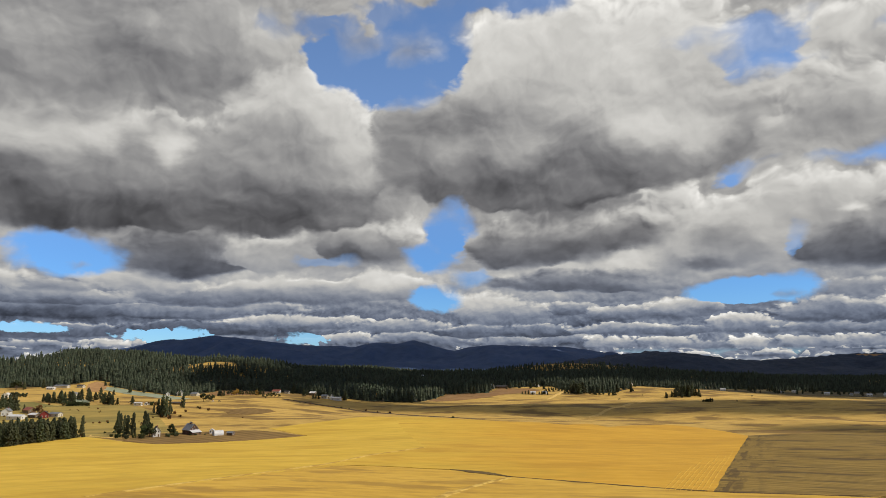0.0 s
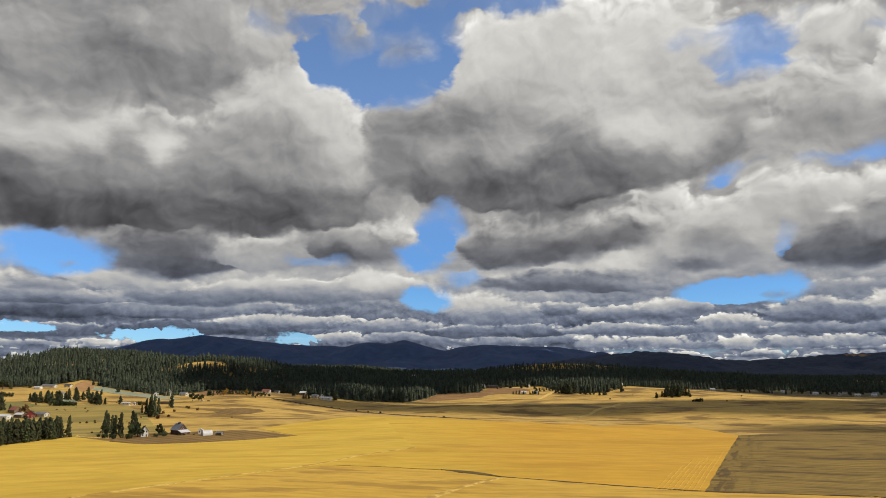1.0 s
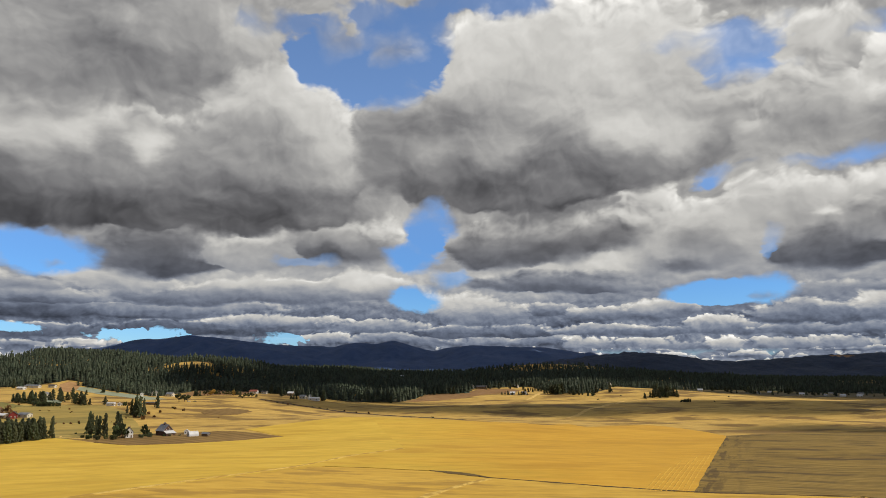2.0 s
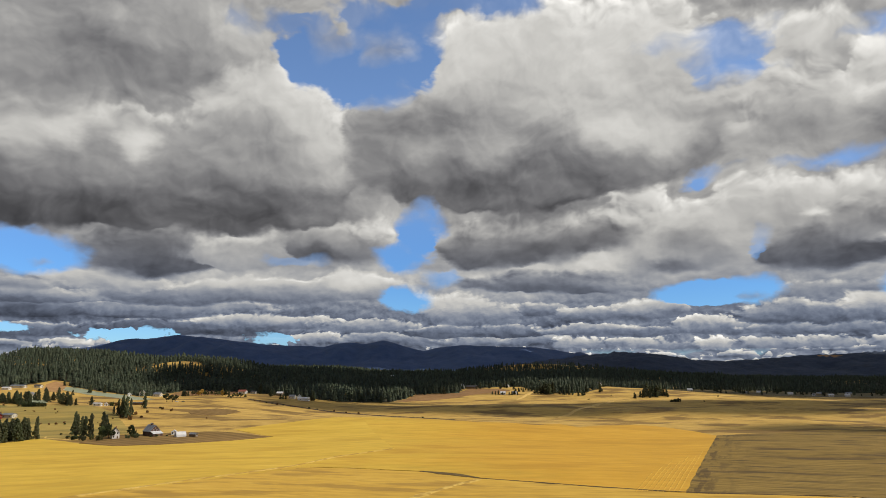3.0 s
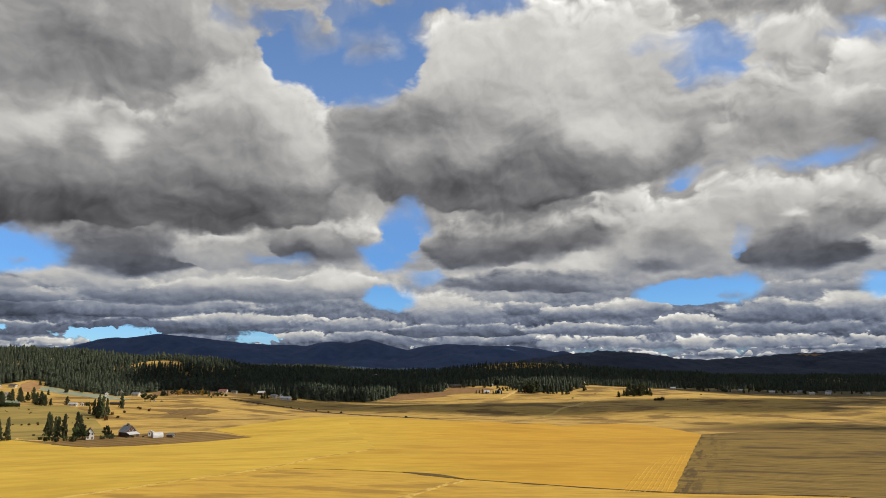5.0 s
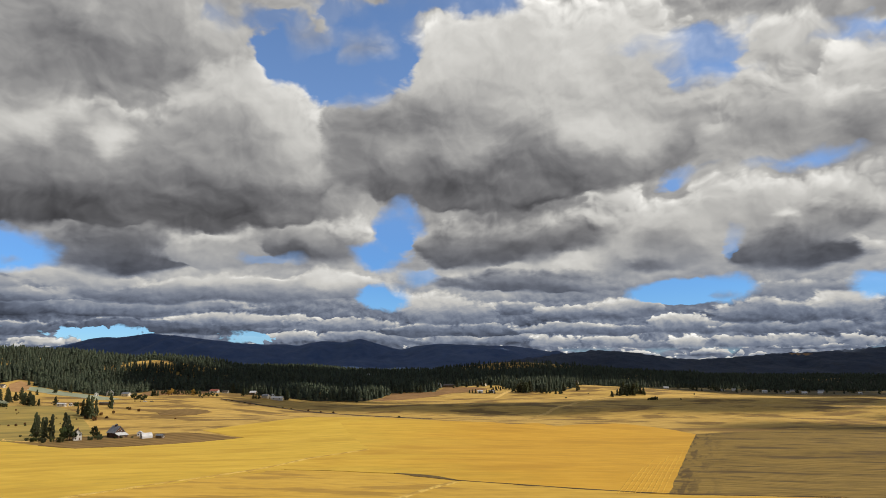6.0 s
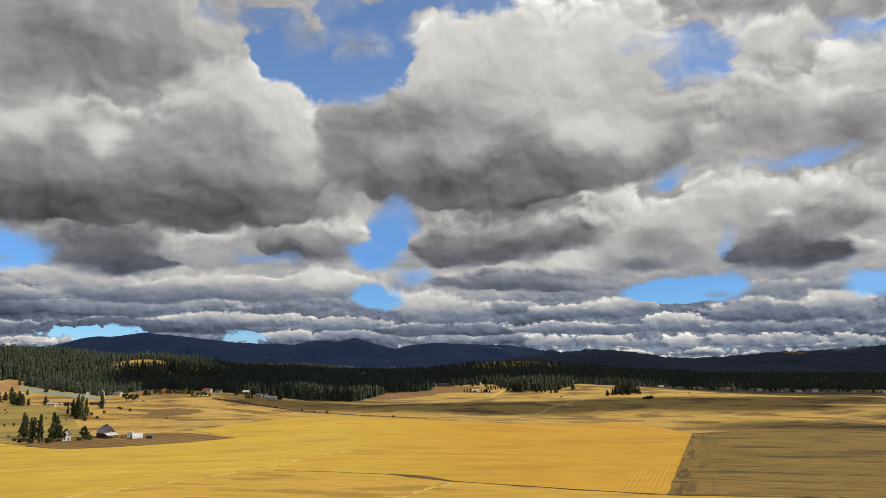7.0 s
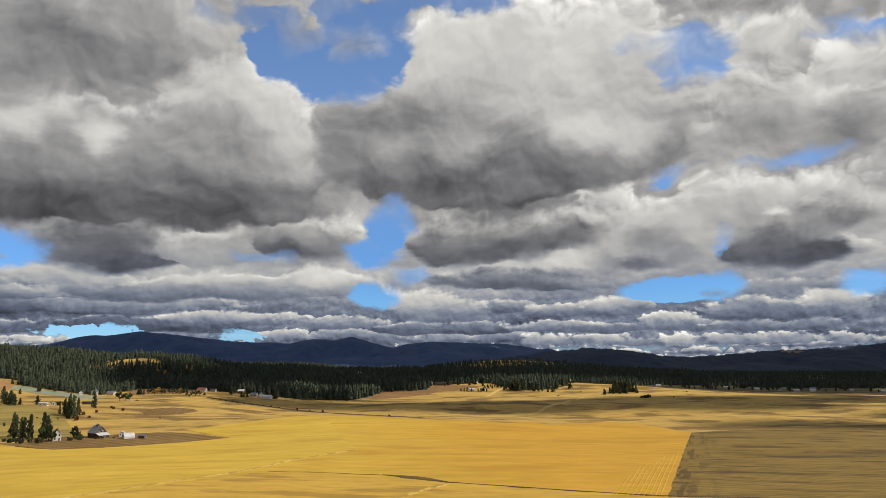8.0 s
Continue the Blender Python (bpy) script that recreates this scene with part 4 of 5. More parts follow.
# each cloud is set up-sun, out of view, so its shadow falls at gx, gy
SHADE = 3000 / math.tan(radians(SUN_EL))
for i, (gx, gy, w, d) in enumerate([(60, 1840, 560, 350), (-250, 1500, 260, 250), (560, 1900, 420, 330), (1100, 1800, 480, 420), (1000, 2600, 700, 500), (1700, 2500, 600, 600), (-1500, 3900, 900, 600), (-300, 3900, 700, 600), (600, 3700, 600, 600),
                                    (-20, 945, 170, 62), (330, 960, 170, 45), (560, 860, 200, 40), (760, 1010, 230, 62), (480, 640, 160, 45), (-330, 1230, 130, 130), (150, 900, 120, 40), (480, 1010, 190, 60), (820, 760, 230, 70), (1250, 2250, 500, 400), (200, 2500, 600, 400), (800, 1350, 300, 120), (-1150, 3500, 500, 400), (-150, 1085, 150, 60), (1000, 3900, 500, 500), (230, 2900, 450, 300), (480, 1590, 260, 120), (850, 4300, 420, 300), (500, 4250, 380, 300)]):
    cumulus(gx + SHADE * math.sin(radians(SUN_AZ)), gy + SHADE * math.cos(radians(SUN_AZ)), w, d, i + 1)

# ---- woods ----


def cone_tree(sides, tiers, rng):
    """A slender conifer of unit height: stacked ragged cones."""
    verts, faces = [], []
    for t in range(tiers):
        z0, z1 = 0.06 + 0.80 * t / tiers, 0.06 + 0.80 * (t + 1) / tiers + 0.22 / tiers * 2
        r = 0.21 * (1 - 0.58 * t / tiers)
        b = len(verts)
        for s in range(sides):
            a = 2 * math.pi * (s + 0.5 * t) / sides
            q = r * rng.uniform(0.65, 1.2)
            verts.append((q * math.cos(a), q * math.sin(a), z0 + rng.uniform(-0.04, 0.04)))
        verts.append((0, 0, min(z1, 1.0) if t < tiers - 1 else 1.0))
        faces += [(b + s, b + (s + 1) % sides, b + sides) for s in range(sides)]
    return np.array(verts), np.array(faces)


def woods(name, spots, heights, sides, tiers, label, seed, material=None):
    """Many conifers joined into one mesh."""
    rng = random.Random(seed)
    nrng = np.random.RandomState(seed)
    kinds = [cone_tree(sides, tiers, rng) for _ in range(6)]
    pick = nrng.randint(0, 6, len(spots))
    allv, allf, base = [], [], 0
    for k, (v, f) in enumerate(kinds):
        s = spots[pick == k]
        if not len(s):
            continue
        h = heights[pick == k]
        a = nrng.uniform(0, 2 * math.pi, len(s))
        fat = nrng.uniform(0.85, 1.45, len(s)) * h
        x = (v[None, :, 0] * np.cos(a)[:, None] - v[None, :, 1] * np.sin(a)[:, None]) * fat[:, None] + s[:, None, 0]
        y = (v[None, :, 0] * np.sin(a)[:, None] + v[None, :, 1] * np.cos(a)[:, None]) * fat[:, None] + s[:, None, 1]
        z = v[None, :, 2] * h[:, None] + s[:, None, 2] - 0.3
        allv.append(np.stack([x, y, z], -1).reshape(-1, 3))
        allf.append((f[None] + (np.arange(len(s)) * len(v))[:, None, None] + base).reshape(-1, 3))
        base += len(s) * len(v)
    me = mesh_of(name, np.vstack(allv), np.vstack(allf), material or needles)
    return tagged(new(name, me), label, "forest", kind="stuff")


FRONT = [(-1700, 1150), (-797, 1085), (-725, 1110), (-694, 1188), (-662, 1174), (-638, 1136), (-574, 1100), (-517, 1062), (-457, 1002), (-447, 1014), (-440, 1118), (-343, 1100), (-248, 1020), (-173, 1028), (-102, 1095), (-68, 1290), (7, 1305), (25, 1450), (118, 1470), (150, 1470), (168, 1300), (181, 1264), (210, 1248), (242, 1258), (280, 1300), (298, 1420), (330, 1452), (380, 1400), (444, 1400), (596, 1475), (748, 1510), (1800, 1520)]
CLEARINGS = [(-1090, 1420, 180, 160), (-528, 1322, 46, 28), (461, 1490, 45, 60), (-130, 1250, 25, 15), (60, 1900, 200, 40), (-85, 1180, 30, 12), (-186, 1140, 34, 62), (-120, 1170, 24, 40), (-160, 1763, 26, 60), (300, 1800, 160, 25), (285, 2266, 215, 28)]


def spread(x0, x1, y0, y1, gap, seed, thin=0.0):
    rng = np.random.RandomState(seed)
    x, y = np.meshgrid(np.arange(x0, x1, gap), np.arange(y0, y1, gap))
    x = x.ravel() + rng.uniform(-0.5, 0.5, x.size) * gap
    y = y.ravel() + rng.uniform(-0.5, 0.5, y.size) * gap
    keep = y > np.interp(x, [p[0] for p in FRONT], [p[1] for p in FRONT]) + rng.exponential(4.0, x.size)
    for cx, cy, rx, ry in CLEARINGS:
        keep &= ((x - cx) / rx) ** 2 + ((y - cy) / ry) ** 2 > rng.uniform(0.8, 1.2, x.size)
    keep &= rng.uniform(0, 1, x.size) > thin
    x, y = x[keep], y[keep]
    stand = 0.72 + 0.5 * (0.5 + 0.5 * np.sin(x / 37 + 2.0 * np.sin(y / 53)) * np.sin(y / 43 + 1.6 * np.sin(x / 61)))      # older and younger stands
    return np.stack([x, y, land(x, y)], 1), rng, stand


spots, rng, stand = spread(-1500, 760, 980, 1500, 7.2, 11, 0.08)
woods("forest_hill", spots, stand * rng.uniform(8, 19, len(spots)), 6, 5, "dense dark green pine forest on the hill", 5)
spots, rng, stand = spread(-1700, 900, 1500, 2250, 10.5, 12, 0.05)
woods("forest_ridge", spots, stand * rng.uniform(10, 19, len(spots)), 5, 3, "dark pine forest along the ridge", 6)
spots, rng, stand = spread(760, 1900, 1300, 2400, 11.0, 13, 0.12)
woods("forest_valley", spots, stand * rng.uniform(8, 16, len(spots)), 5, 3, "dark conifer woods on the valley floor", 7)

# ---- trees ----


def clump(bm, at, size, rng, flat=0.7):
    """A small ragged lump of leaves."""
    m = Matrix.Translation(at) @ Euler((rng.uniform(0, 6), rng.uniform(0, 6), rng.uniform(0, 6))).to_matrix().to_4x4()
    ring = []
    for k in range(4):
        a = k * math.pi / 2
        ring.append(bm.verts.new(m @ Vector((math.cos(a) * size * rng.uniform(0.6, 1.3), math.sin(a) * size * rng.uniform(0.6, 1.3), size * rng.uniform(-0.2, 0.2)))))
    top, low = bm.verts.new(m @ Vector((0, 0, size * flat * rng.uniform(0.7, 1.2)))), bm.verts.new(m @ Vector((0, 0, -size * flat * rng.uniform(0.7, 1.2))))
    for k in range(4):
        bm.faces.new((ring[k], ring[(k + 1) % 4], top))
        bm.faces.new((ring[(k + 1) % 4], ring[k], low))


def limb(bm, a, b, r0, r1, sides=6):
    """A tapered round length of wood from a to b."""
    a, b = Vector(a), Vector(b)
    turn = (b - a).to_track_quat("Z", "Y").to_matrix()
    rings = []
    for p, r in ((a, r0), (b, r1)):
        rings.append([bm.verts.new(p + turn @ Vector((math.cos(2 * math.pi * k / sides) * r, math.sin(2 * math.pi * k / sides) * r, 0))) for k in range(sides)])
    for k in range(sides):
        bm.faces.new((rings[0][k], rings[0][(k + 1) % sides], rings[1][(k + 1) % sides], rings[1][k]))
    bm.faces.new(rings[1])


def pine_kind(seed, fat, gaps):
    """A pine 10 m tall: tapered trunk, short limbs, a ragged crown of needle clumps."""
    rng = random.Random(seed)
    root = new("pine_tree")
    bm = bmesh.new()
    lean = rng.uniform(-0.2, 0.2)
    limb(bm, (0, 0, -0.3), (lean * 0.5, 0, 5), 0.24, 0.16)
    limb(bm, (lean * 0.5, 0, 5), (lean, 0, 9.4), 0.16, 0.03)
    spots = []
    for i in range(46):
        t = 0.10 + 0.88 * (i / 45)
        a = i * 2.4 + rng.uniform(-0.5, 0.5)
        reach = fat * (1 - t ** 1.7) * rng.uniform(0.55, 1.15) + 0.15
        if rng.random() < gaps:
            reach *= 0.35
        z = 10 * t
        tip = Vector((lean * t + math.cos(a) * reach, math.sin(a) * reach, z - 0.25 * reach))
        limb(bm, (lean * t, 0, z), tip, 0.05, 0.02, 3)
        spots.append((tip, reach))
    part("trunk", bm, bark, root)
    bm = bmesh.new()
    for tip, reach in spots:
        for k in range(4):
            f = rng.uniform(0.25, 1.08)
            p = Vector((tip.x * f, tip.y * f, tip.z)) + Vector((rng.uniform(-0.3, 0.3), rng.uniform(-0.3, 0.3), rng.uniform(-0.35, 0.35)))
            clump(bm, p, rng.uniform(0.38, 0.78), rng)
    clump(bm, (lean, 0, 9.7), 0.4, rng, 1.2)
    part("crown", bm, near_needles, root)
    return root


def round_kind(seed, leaves, name="broadleaf_tree", squat=1.0):
    """A broad-leaved tree 10 m tall: trunk, forked limbs, a crown of many leaf clumps with gaps."""
    rng = random.Random(seed)
    root = new(name)
    bm = bmesh.new()
    limb(bm, (0, 0, -0.3), (0.1, 0, 2.6), 0.36, 0.26, 7)
    ends = []
    for k in range(6):
        a = k * 1.05 + rng.uniform(-0.3, 0.3)
        e = Vector((math.cos(a) * rng.uniform(1.6, 2.9) * squat, math.sin(a) * rng.uniform(1.6, 2.9) * squat, rng.uniform(2.6, 7.6)))
        limb(bm, (0.1, 0, 2.4), e, 0.2, 0.06, 5)
        ends.append(e)
    ends.append(Vector((0.2, 0.1, 8.2)))
    part("trunk", bm, bark, root)
    bm = bmesh.new()
    for e in ends:
        big = rng.uniform(1.3, 1.9)
        for k in range(30):
            d = Vector((rng.gauss(0, 1), rng.gauss(0, 1), rng.gauss(0, 0.8)))
            p = e + d.normalized() * big * rng.uniform(0.45, 1.05)
            clump(bm, p, rng.uniform(0.4, 0.85), rng)
    part("crown", bm, leaves, root)
    return root


def shrub_kind(seed, leaves):
    """A shrub 10 m tall before scaling: several stems and a low spreading crown."""
    rng = random.Random(seed)
    root = new("shrub")
    bm = bmesh.new()
    ends = []
    for k in range(5):
        a = k * 1.26 + rng.uniform(-0.3, 0.3)
        e = Vector((math.cos(a) * rng.uniform(1.5, 4.2), math.sin(a) * rng.uniform(1.5, 4.2), rng.uniform(3.5, 6.8)))
        limb(bm, (0, 0, -0.3), e, 0.35, 0.1, 4)
        ends.append(e)
    part("stem", bm, bark, root)
    bm = bmesh.new()
    for e in ends:
        for k in range(22):
            d = Vector((rng.gauss(0, 1), rng.gauss(0, 1), rng.gauss(0, 0.7))).normalized()
            clump(bm, e + d * rng.uniform(0.8, 2.4), rng.uniform(0.6, 1.3), rng)
        for k in range(10):
            f = rng.uniform(0.15, 0.7)
            clump(bm, Vector((e.x * 1.1 + rng.uniform(-1, 1), e.y * 1.1 + rng.uniform(-1, 1), e.z * f)), rng.uniform(0.8, 1.4), rng)
    part("foliage", bm, leaves, root)
    return root


class Kinds:
    """Stand trees: the first of each kind is moved to its place, the rest are copies."""

    def __init__(self, make):
        self.make, self.first, self.used = make, {}, set()

    def stand(self, k, x, y, h, label, category, group, wide=1.0, turn=0.0):
        m = pose(x, y, float(land(x, y)), 0, 0, turn) @ Matrix.Diagonal((h / 10 * wide, h / 10 * wide, h / 10, 1))
        if k not in self.first:
            self.first[k] = self.make(k)
            ob = self.first[k]
            ob.matrix_basis = m
        else:
            saved = self.first[k].scale.copy()
            self.first[k].scale = (1, 1, 1)
            ob = copy_thing(self.first[k], m)
            self.first[k].scale = saved
        return tagged(ob, label, category, group)


tree_rng = random.Random(77)
pines = Kinds(lambda k: pine_kind(20 + k, (1.9, 2.2, 2.6, 2.1, 2.4)[k], (0.1, 0.15, 0.1, 0.25, 0.2)[k]))
rounds = Kinds(lambda k: round_kind(40 + k, (green_leaves, green_leaves, rust_leaves, yellow_leaves)[k], squat=(1.0, 1.3, 1.35, 0.9)[k]))
shrubs = Kinds(lambda k: shrub_kind(60 + k, (green_leaves, green_leaves, rust_leaves, near_needles)[k]))


def pine_stand(spots, label, group, narrow=1.0):
    for x, y, h in spots:
        x, y = x + tree_rng.uniform(-1.6, 1.6), y + tree_rng.uniform(-3, 3)
        pines.stand(tree_rng.randrange(5), x, y, h, label, "tree", group, tree_rng.uniform(0.85, 1.15) * narrow, tree_rng.uniform(0, 360))


def round_stand(spots, kind, label, group, wide=1.0):
    for x, y, h in spots:
        rounds.stand(kind if kind >= 0 else tree_rng.randrange(2), x, y, h, label, "tree", group, tree_rng.uniform(0.9, 1.2) * wide, tree_rng.uniform(0, 360))


def shrub_stand(spots, label, group, kinds=(0, 1, 3)):
    for x, y, h in spots:
        shrubs.stand(tree_rng.choice(kinds), x, y, h * 0.95, label, "shrub", group, tree_rng.uniform(0.8, 1.2), tree_rng.uniform(0, 360))


# shelter belt along the edge of the yellow field
belt = []
for row in range(7):
    for i in range(22):
        f = (i + 0.5 * (row % 2)) / 21.5
        x, y = -354 + 17 * f - row * 6.5 + tree_rng.uniform(-2, 2), 462 + 102 * f - row * 1.5 + tree_rng.uniform(-2, 2)
        belt.append((x, y, tree_rng.uniform(12.0, 17.5)))
pine_stand(belt, "tall dark pine in a dense belt beside the field", "pines of the field belt", 0.95)

pine_stand([(-321, 590, 19.0), (-313, 584, 17.8), (-305, 578, 16.2), (-296, 573, 18.4), (-289, 572, 19.9), (-318, 596, 15.0), (-291, 580, 17.0)], "tall dark pine sheltering the white farmhouse", "pines by the farmhouse", 0.8)
round_stand([(-275, 556, 12.1), (-282, 560, 10.5), (-266, 576, 9.7)], 0, "dark green leafy tree beside the farmhouse", "trees by the farmhouse")
shrub_stand([(-290, 546, 5.1), (-276, 544, 5.5), (-300, 552, 5.0), (-269, 584, 4.4), (-265, 582, 3.4), (-256, 563, 5.0), (-261, 560, 4.0), (-263, 572, 3.0), (-285, 550, 4.0), (-310, 560, 3.2), (-259, 574, 2.8), (-262, 571, 2.3), (-247, 570, 2.4), (-243, 572, 2.0), (-236, 575, 1.8)], "dark green bush in the farmyard", "farmyard bushes")
pine_stand([(-348, 718, 15.8), (-339, 707, 21.0), (-335, 705, 17.9), (-330, 702, 21.4), (-333, 714, 16.9), (-343, 712, 18.0), (-354, 721, 8.5), (-347, 779, 17.1), (-355, 791, 12.0)], "dark pine in a clump on the pasture", "pasture pines", 0.8)
pine_stand([(-557, 769, 13.5), (-527, 738, 18.0), (-523, 738, 20.0), (-523, 728, 16.8), (-505, 733, 7.9), (-505, 728, 5.0), (-552, 758, 15.4), (-528, 748, 15.2), (-545, 730, 14.4), (-560, 745, 13.6)], "tall dark conifer behind the low farm sheds", "farmstead conifers", 1.2)
rounds.stand(2, -470, 702, 11.5, "rust brown autumn tree beside the farm sheds", "tree", "", 1.5)
rounds.stand(1, -760, 1072, 16.0, "bright green leafy tree below the forest", "tree", "", 1.3)
pine_stand([(-578, 872, 10.4), (-559, 850, 12.3), (-548, 841, 13.9), (-550, 851, 13.5), (-538, 841, 15.5), (-528, 831, 14.3), (-536, 851, 13.5), (-520, 832, 14.8), (-508, 821, 16.3), (-510, 831, 12.1), (-564, 861, 9.7), (-547, 860, 12.3), (-528, 841, 12.2), (-523, 845, 14.4), (-570, 866, 10.9), (-542, 848, 12.5)], "dark conifer in a thick farm grove", "farm grove conifers", 1.2)
pine_stand([(-552, 905, 10.7), (-538, 892, 15.1), (-534, 896, 16.6), (-522, 880, 14.2), (-511, 870, 11.8), (-537, 930, 15.7), (-525, 903, 10.7), (-485, 851, 11.5), (-469, 829, 14.0), (-458, 817, 15.2), (-447, 805, 12.3), (-442, 805, 8.2), (-429, 817, 9.7), (-571, 1030, 7.8), (-464, 824, 13.0), (-452, 812, 12.0)], "small dark conifer along the farm lane", "lane conifers", 1.25)
shrub_stand([(-503, 801, 8.0), (-490, 791, 7.0), (-483, 790, 7.0), (-475, 789, 6.5), (-469, 789, 6.5), (-496, 796, 7.0), (-698, 976, 9.1), (-691, 977, 8.3), (-685, 977, 7.4), (-678, 978, 7.5), (-705, 975, 9.0)], "dark green bush in a hedge row", "hedge bushes")
shrub_stand([(-394, 796, 6.7), (-389, 797, 6.1), (-341, 734, 5.0), (-332, 723, 4.3), (-327, 740, 3.8), (-321, 689, 5.2), (-317, 705, 3.0), (-327, 777, 3.9), (-312, 766, 3.9), (-335, 701, 4.7), (-334, 788, 2.7), (-381, 653, 2.2), (-375, 654, 2.8), (-372, 663, 2.2), (-336, 596, 2.0), (-253, 713, 1.8), (-367, 655, 2.4), (-390, 655, 1.8)], "low brown green shrub on the pasture", "pasture shrubs", (2, 2, 1))
round_stand([(-371, 893, 11.3), (-368, 914, 8.5), (-365, 896, 9.5)], 1, "dark leafy tree by the roadside cottage", "roadside trees")
pine_stand([(-392, 1003, 8.5), (-386, 1001, 7.6), (-394, 1006, 9.0)], "small conifer at the edge of the field", "field edge conifers", 1.3)
round_stand([(-382, 1009, 6.8), (-377, 1008, 7.7), (-363, 1005, 7.7), (-359, 1005, 6.8), (-352, 1004, 6.8), (-346, 1003, 7.6), (-341, 1003, 6.8), (-328, 994, 8.4), (-310, 974, 6.6), (-306, 976, 6.6), (-301, 977, 7.4), (-295, 979, 5.0), (-309, 960, 4.1)], -1, "small green tree in a row along the field", "field row trees")
round_stand([(-368, 1006, 10.2), (-333, 994, 9.3), (-369, 997, 8.4), (-297, 1150, 12.0), (-190, 1190, 14.0), (-196, 1194, 12.0), (-186, 1192, 10.0)], 3, "yellowing autumn tree against dark forest", "yellowing trees")
pine_stand([(-318, 980, 9.1), (-338, 1003, 10.2), (-242, 989, 7.5), (-240, 990, 7.5), (-246, 988, 7.0)], "small dark conifer beside the farm buildings", "farm conifers", 1.3)
pine_stand([(74, 1241, 5.3), (79, 1240, 6.3), (85, 1240, 7.3), (92, 1236, 5.2), (101, 1234, 6.2), (106, 1230, 6.2), (112, 1236, 7.3), (118, 1230, 6.2), (125, 1407, 9.5), (133, 1382, 5.8), (139, 1376, 5.8), (145, 1368, 6.9), (148, 1336, 6.8), (153, 1327, 7.9), (151, 1257, 8.5), (121, 1310, 7.0), (128, 1312, 7.5), (136, 1308, 7.0)], "small dark conifer scattered on the tan slope", "slope conifers", 1.5)
pine_stand([(157, 1268, 9.7), (160, 1249, 14.8), (166, 1249, 16.9), (169, 1241, 18.9), (176, 1242, 18.9), (183, 1250, 20.1), (180, 1338, 15.9), (190, 1324, 13.5), (197, 1317, 13.4), (206, 1311, 15.5), (194, 1243, 7.4), (200, 1243, 9.5), (204, 1236, 8.4), (211, 1236, 9.4), (218, 1236, 8.4), (224, 1230, 9.4), (231, 1230, 9.4), (237, 1229, 7.3), (172, 1250, 16.0), (180, 1255, 17.0)], "dark pine in a clump on the slope", "slope pine clump", 1.3)
pine_stand([(317, 1200, 9.1), (318, 1193, 8.1), (330, 1208, 10.2), (336, 1208, 14.3), (343, 1215, 18.5), (349, 1215, 17.5), (355, 1215, 18.5), (361, 1216, 19.6), (369, 1224, 18.7), (375, 1225, 15.6), (379, 1219, 12.4), (380, 1212, 6.2), (340, 1222, 15.0), (352, 1225, 17.0), (364, 1228, 17.0), (346, 1205, 11.0), (358, 1206, 10.0)], "dark pine in a copse on the plain", "copse pines", 1.4)
shrub_stand([(336, 1064, 3.6), (340, 1064, 5.4), (344, 1063, 7.2), (348, 1063, 6.3), (482, 1252, 3.2), (387, 1063, 2.7), (283, 1227, 2.1), (233, 1179, 3.0)], "dark bush alone on the plain", "plain bushes", (3,))
shrub_stand([(-273, 950, 2.4), (-265, 949, 2.4), (-253, 938, 2.4), (-245, 937, 2.4), (-236, 930, 3.1), (-228, 930, 2.4), (-217, 925, 2.3), (-210, 924, 2.3), (-201, 923, 2.3), (-190, 917, 3.1), (-178, 911, 2.3), (-154, 902, 3.1), (-136, 887, 3.0), (-120, 884, 3.0), (-35, 832, 2.8)], "small dark bush along the farm road", "road bushes", (3, 2))

valley_pines = []
for k in range(70):
    f = tree_rng.random()
    valley_pines.append((500 + 560 * f + tree_rng.uniform(-8, 8), 1350 + tree_rng.choice((8, 40, 58, 95, 120)) + 30 * f + tree_rng.uniform(-8, 8), tree_rng.uniform(4.5, 9.5)))
pine_stand(valley_pines, "small dark conifer on the valley flat", "valley conifers", 1.6)

brush = []
while len(brush) < 46:
    x, y = tree_rng.uniform(-560, -290), tree_rng.uniform(610, 930)
    if noise.noise((x / 45, y / 60, 3.0)) > 0.18 and x > -0.85 * y + 120 - 300 and x < -0.42 * y - 30:
        brush.append((x, y, tree_rng.uniform(1.0, 2.6)))
shrub_stand(brush, "low dry brown brush on the rough pasture", "pasture brush", (2,))
edge_pines = []
for k in range(44):
    x = tree_rng.uniform(-790, 700)
    y = float(np.interp(x, [p[0] for p in FRONT], [p[1] for p in FRONT])) - tree_rng.uniform(2, 34)
    if not -460 < x < -320:
        edge_pines.append((x, y, tree_rng.uniform(6, 15)))
pine_stand(edge_pines, "single dark pine at the forest edge", "forest edge pines", 1.25)

# ---- buildings ----


def box(bm, x0, x1, y0, y1, z0, z1):
    v = [bm.verts.new((x, y, z)) for z in (z0, z1) for x, y in ((x0, y0), (x1, y0), (x1, y1), (x0, y1))]
    for f in ((3, 2, 1, 0), (4, 5, 6, 7), (0, 1, 5, 4), (1, 2, 6, 5), (2, 3, 7, 6), (3, 0, 4, 7)):
        bm.faces.new([v[i] for i in f])


def prism(bm, profile, y0, y1):
    """A profile in x and z drawn out along y."""
    a = [bm.verts.new((x, y0, z)) for x, z in profile]
    b = [bm.verts.new((x, y1, z)) for x, z in profile]
    k = len(profile)
    bm.faces.new(a)
    bm.faces.new(b[::-1])
    for i in range(k):
        bm.faces.new((a[(i + 1) % k], a[i], b[i], b[(i + 1) % k]))


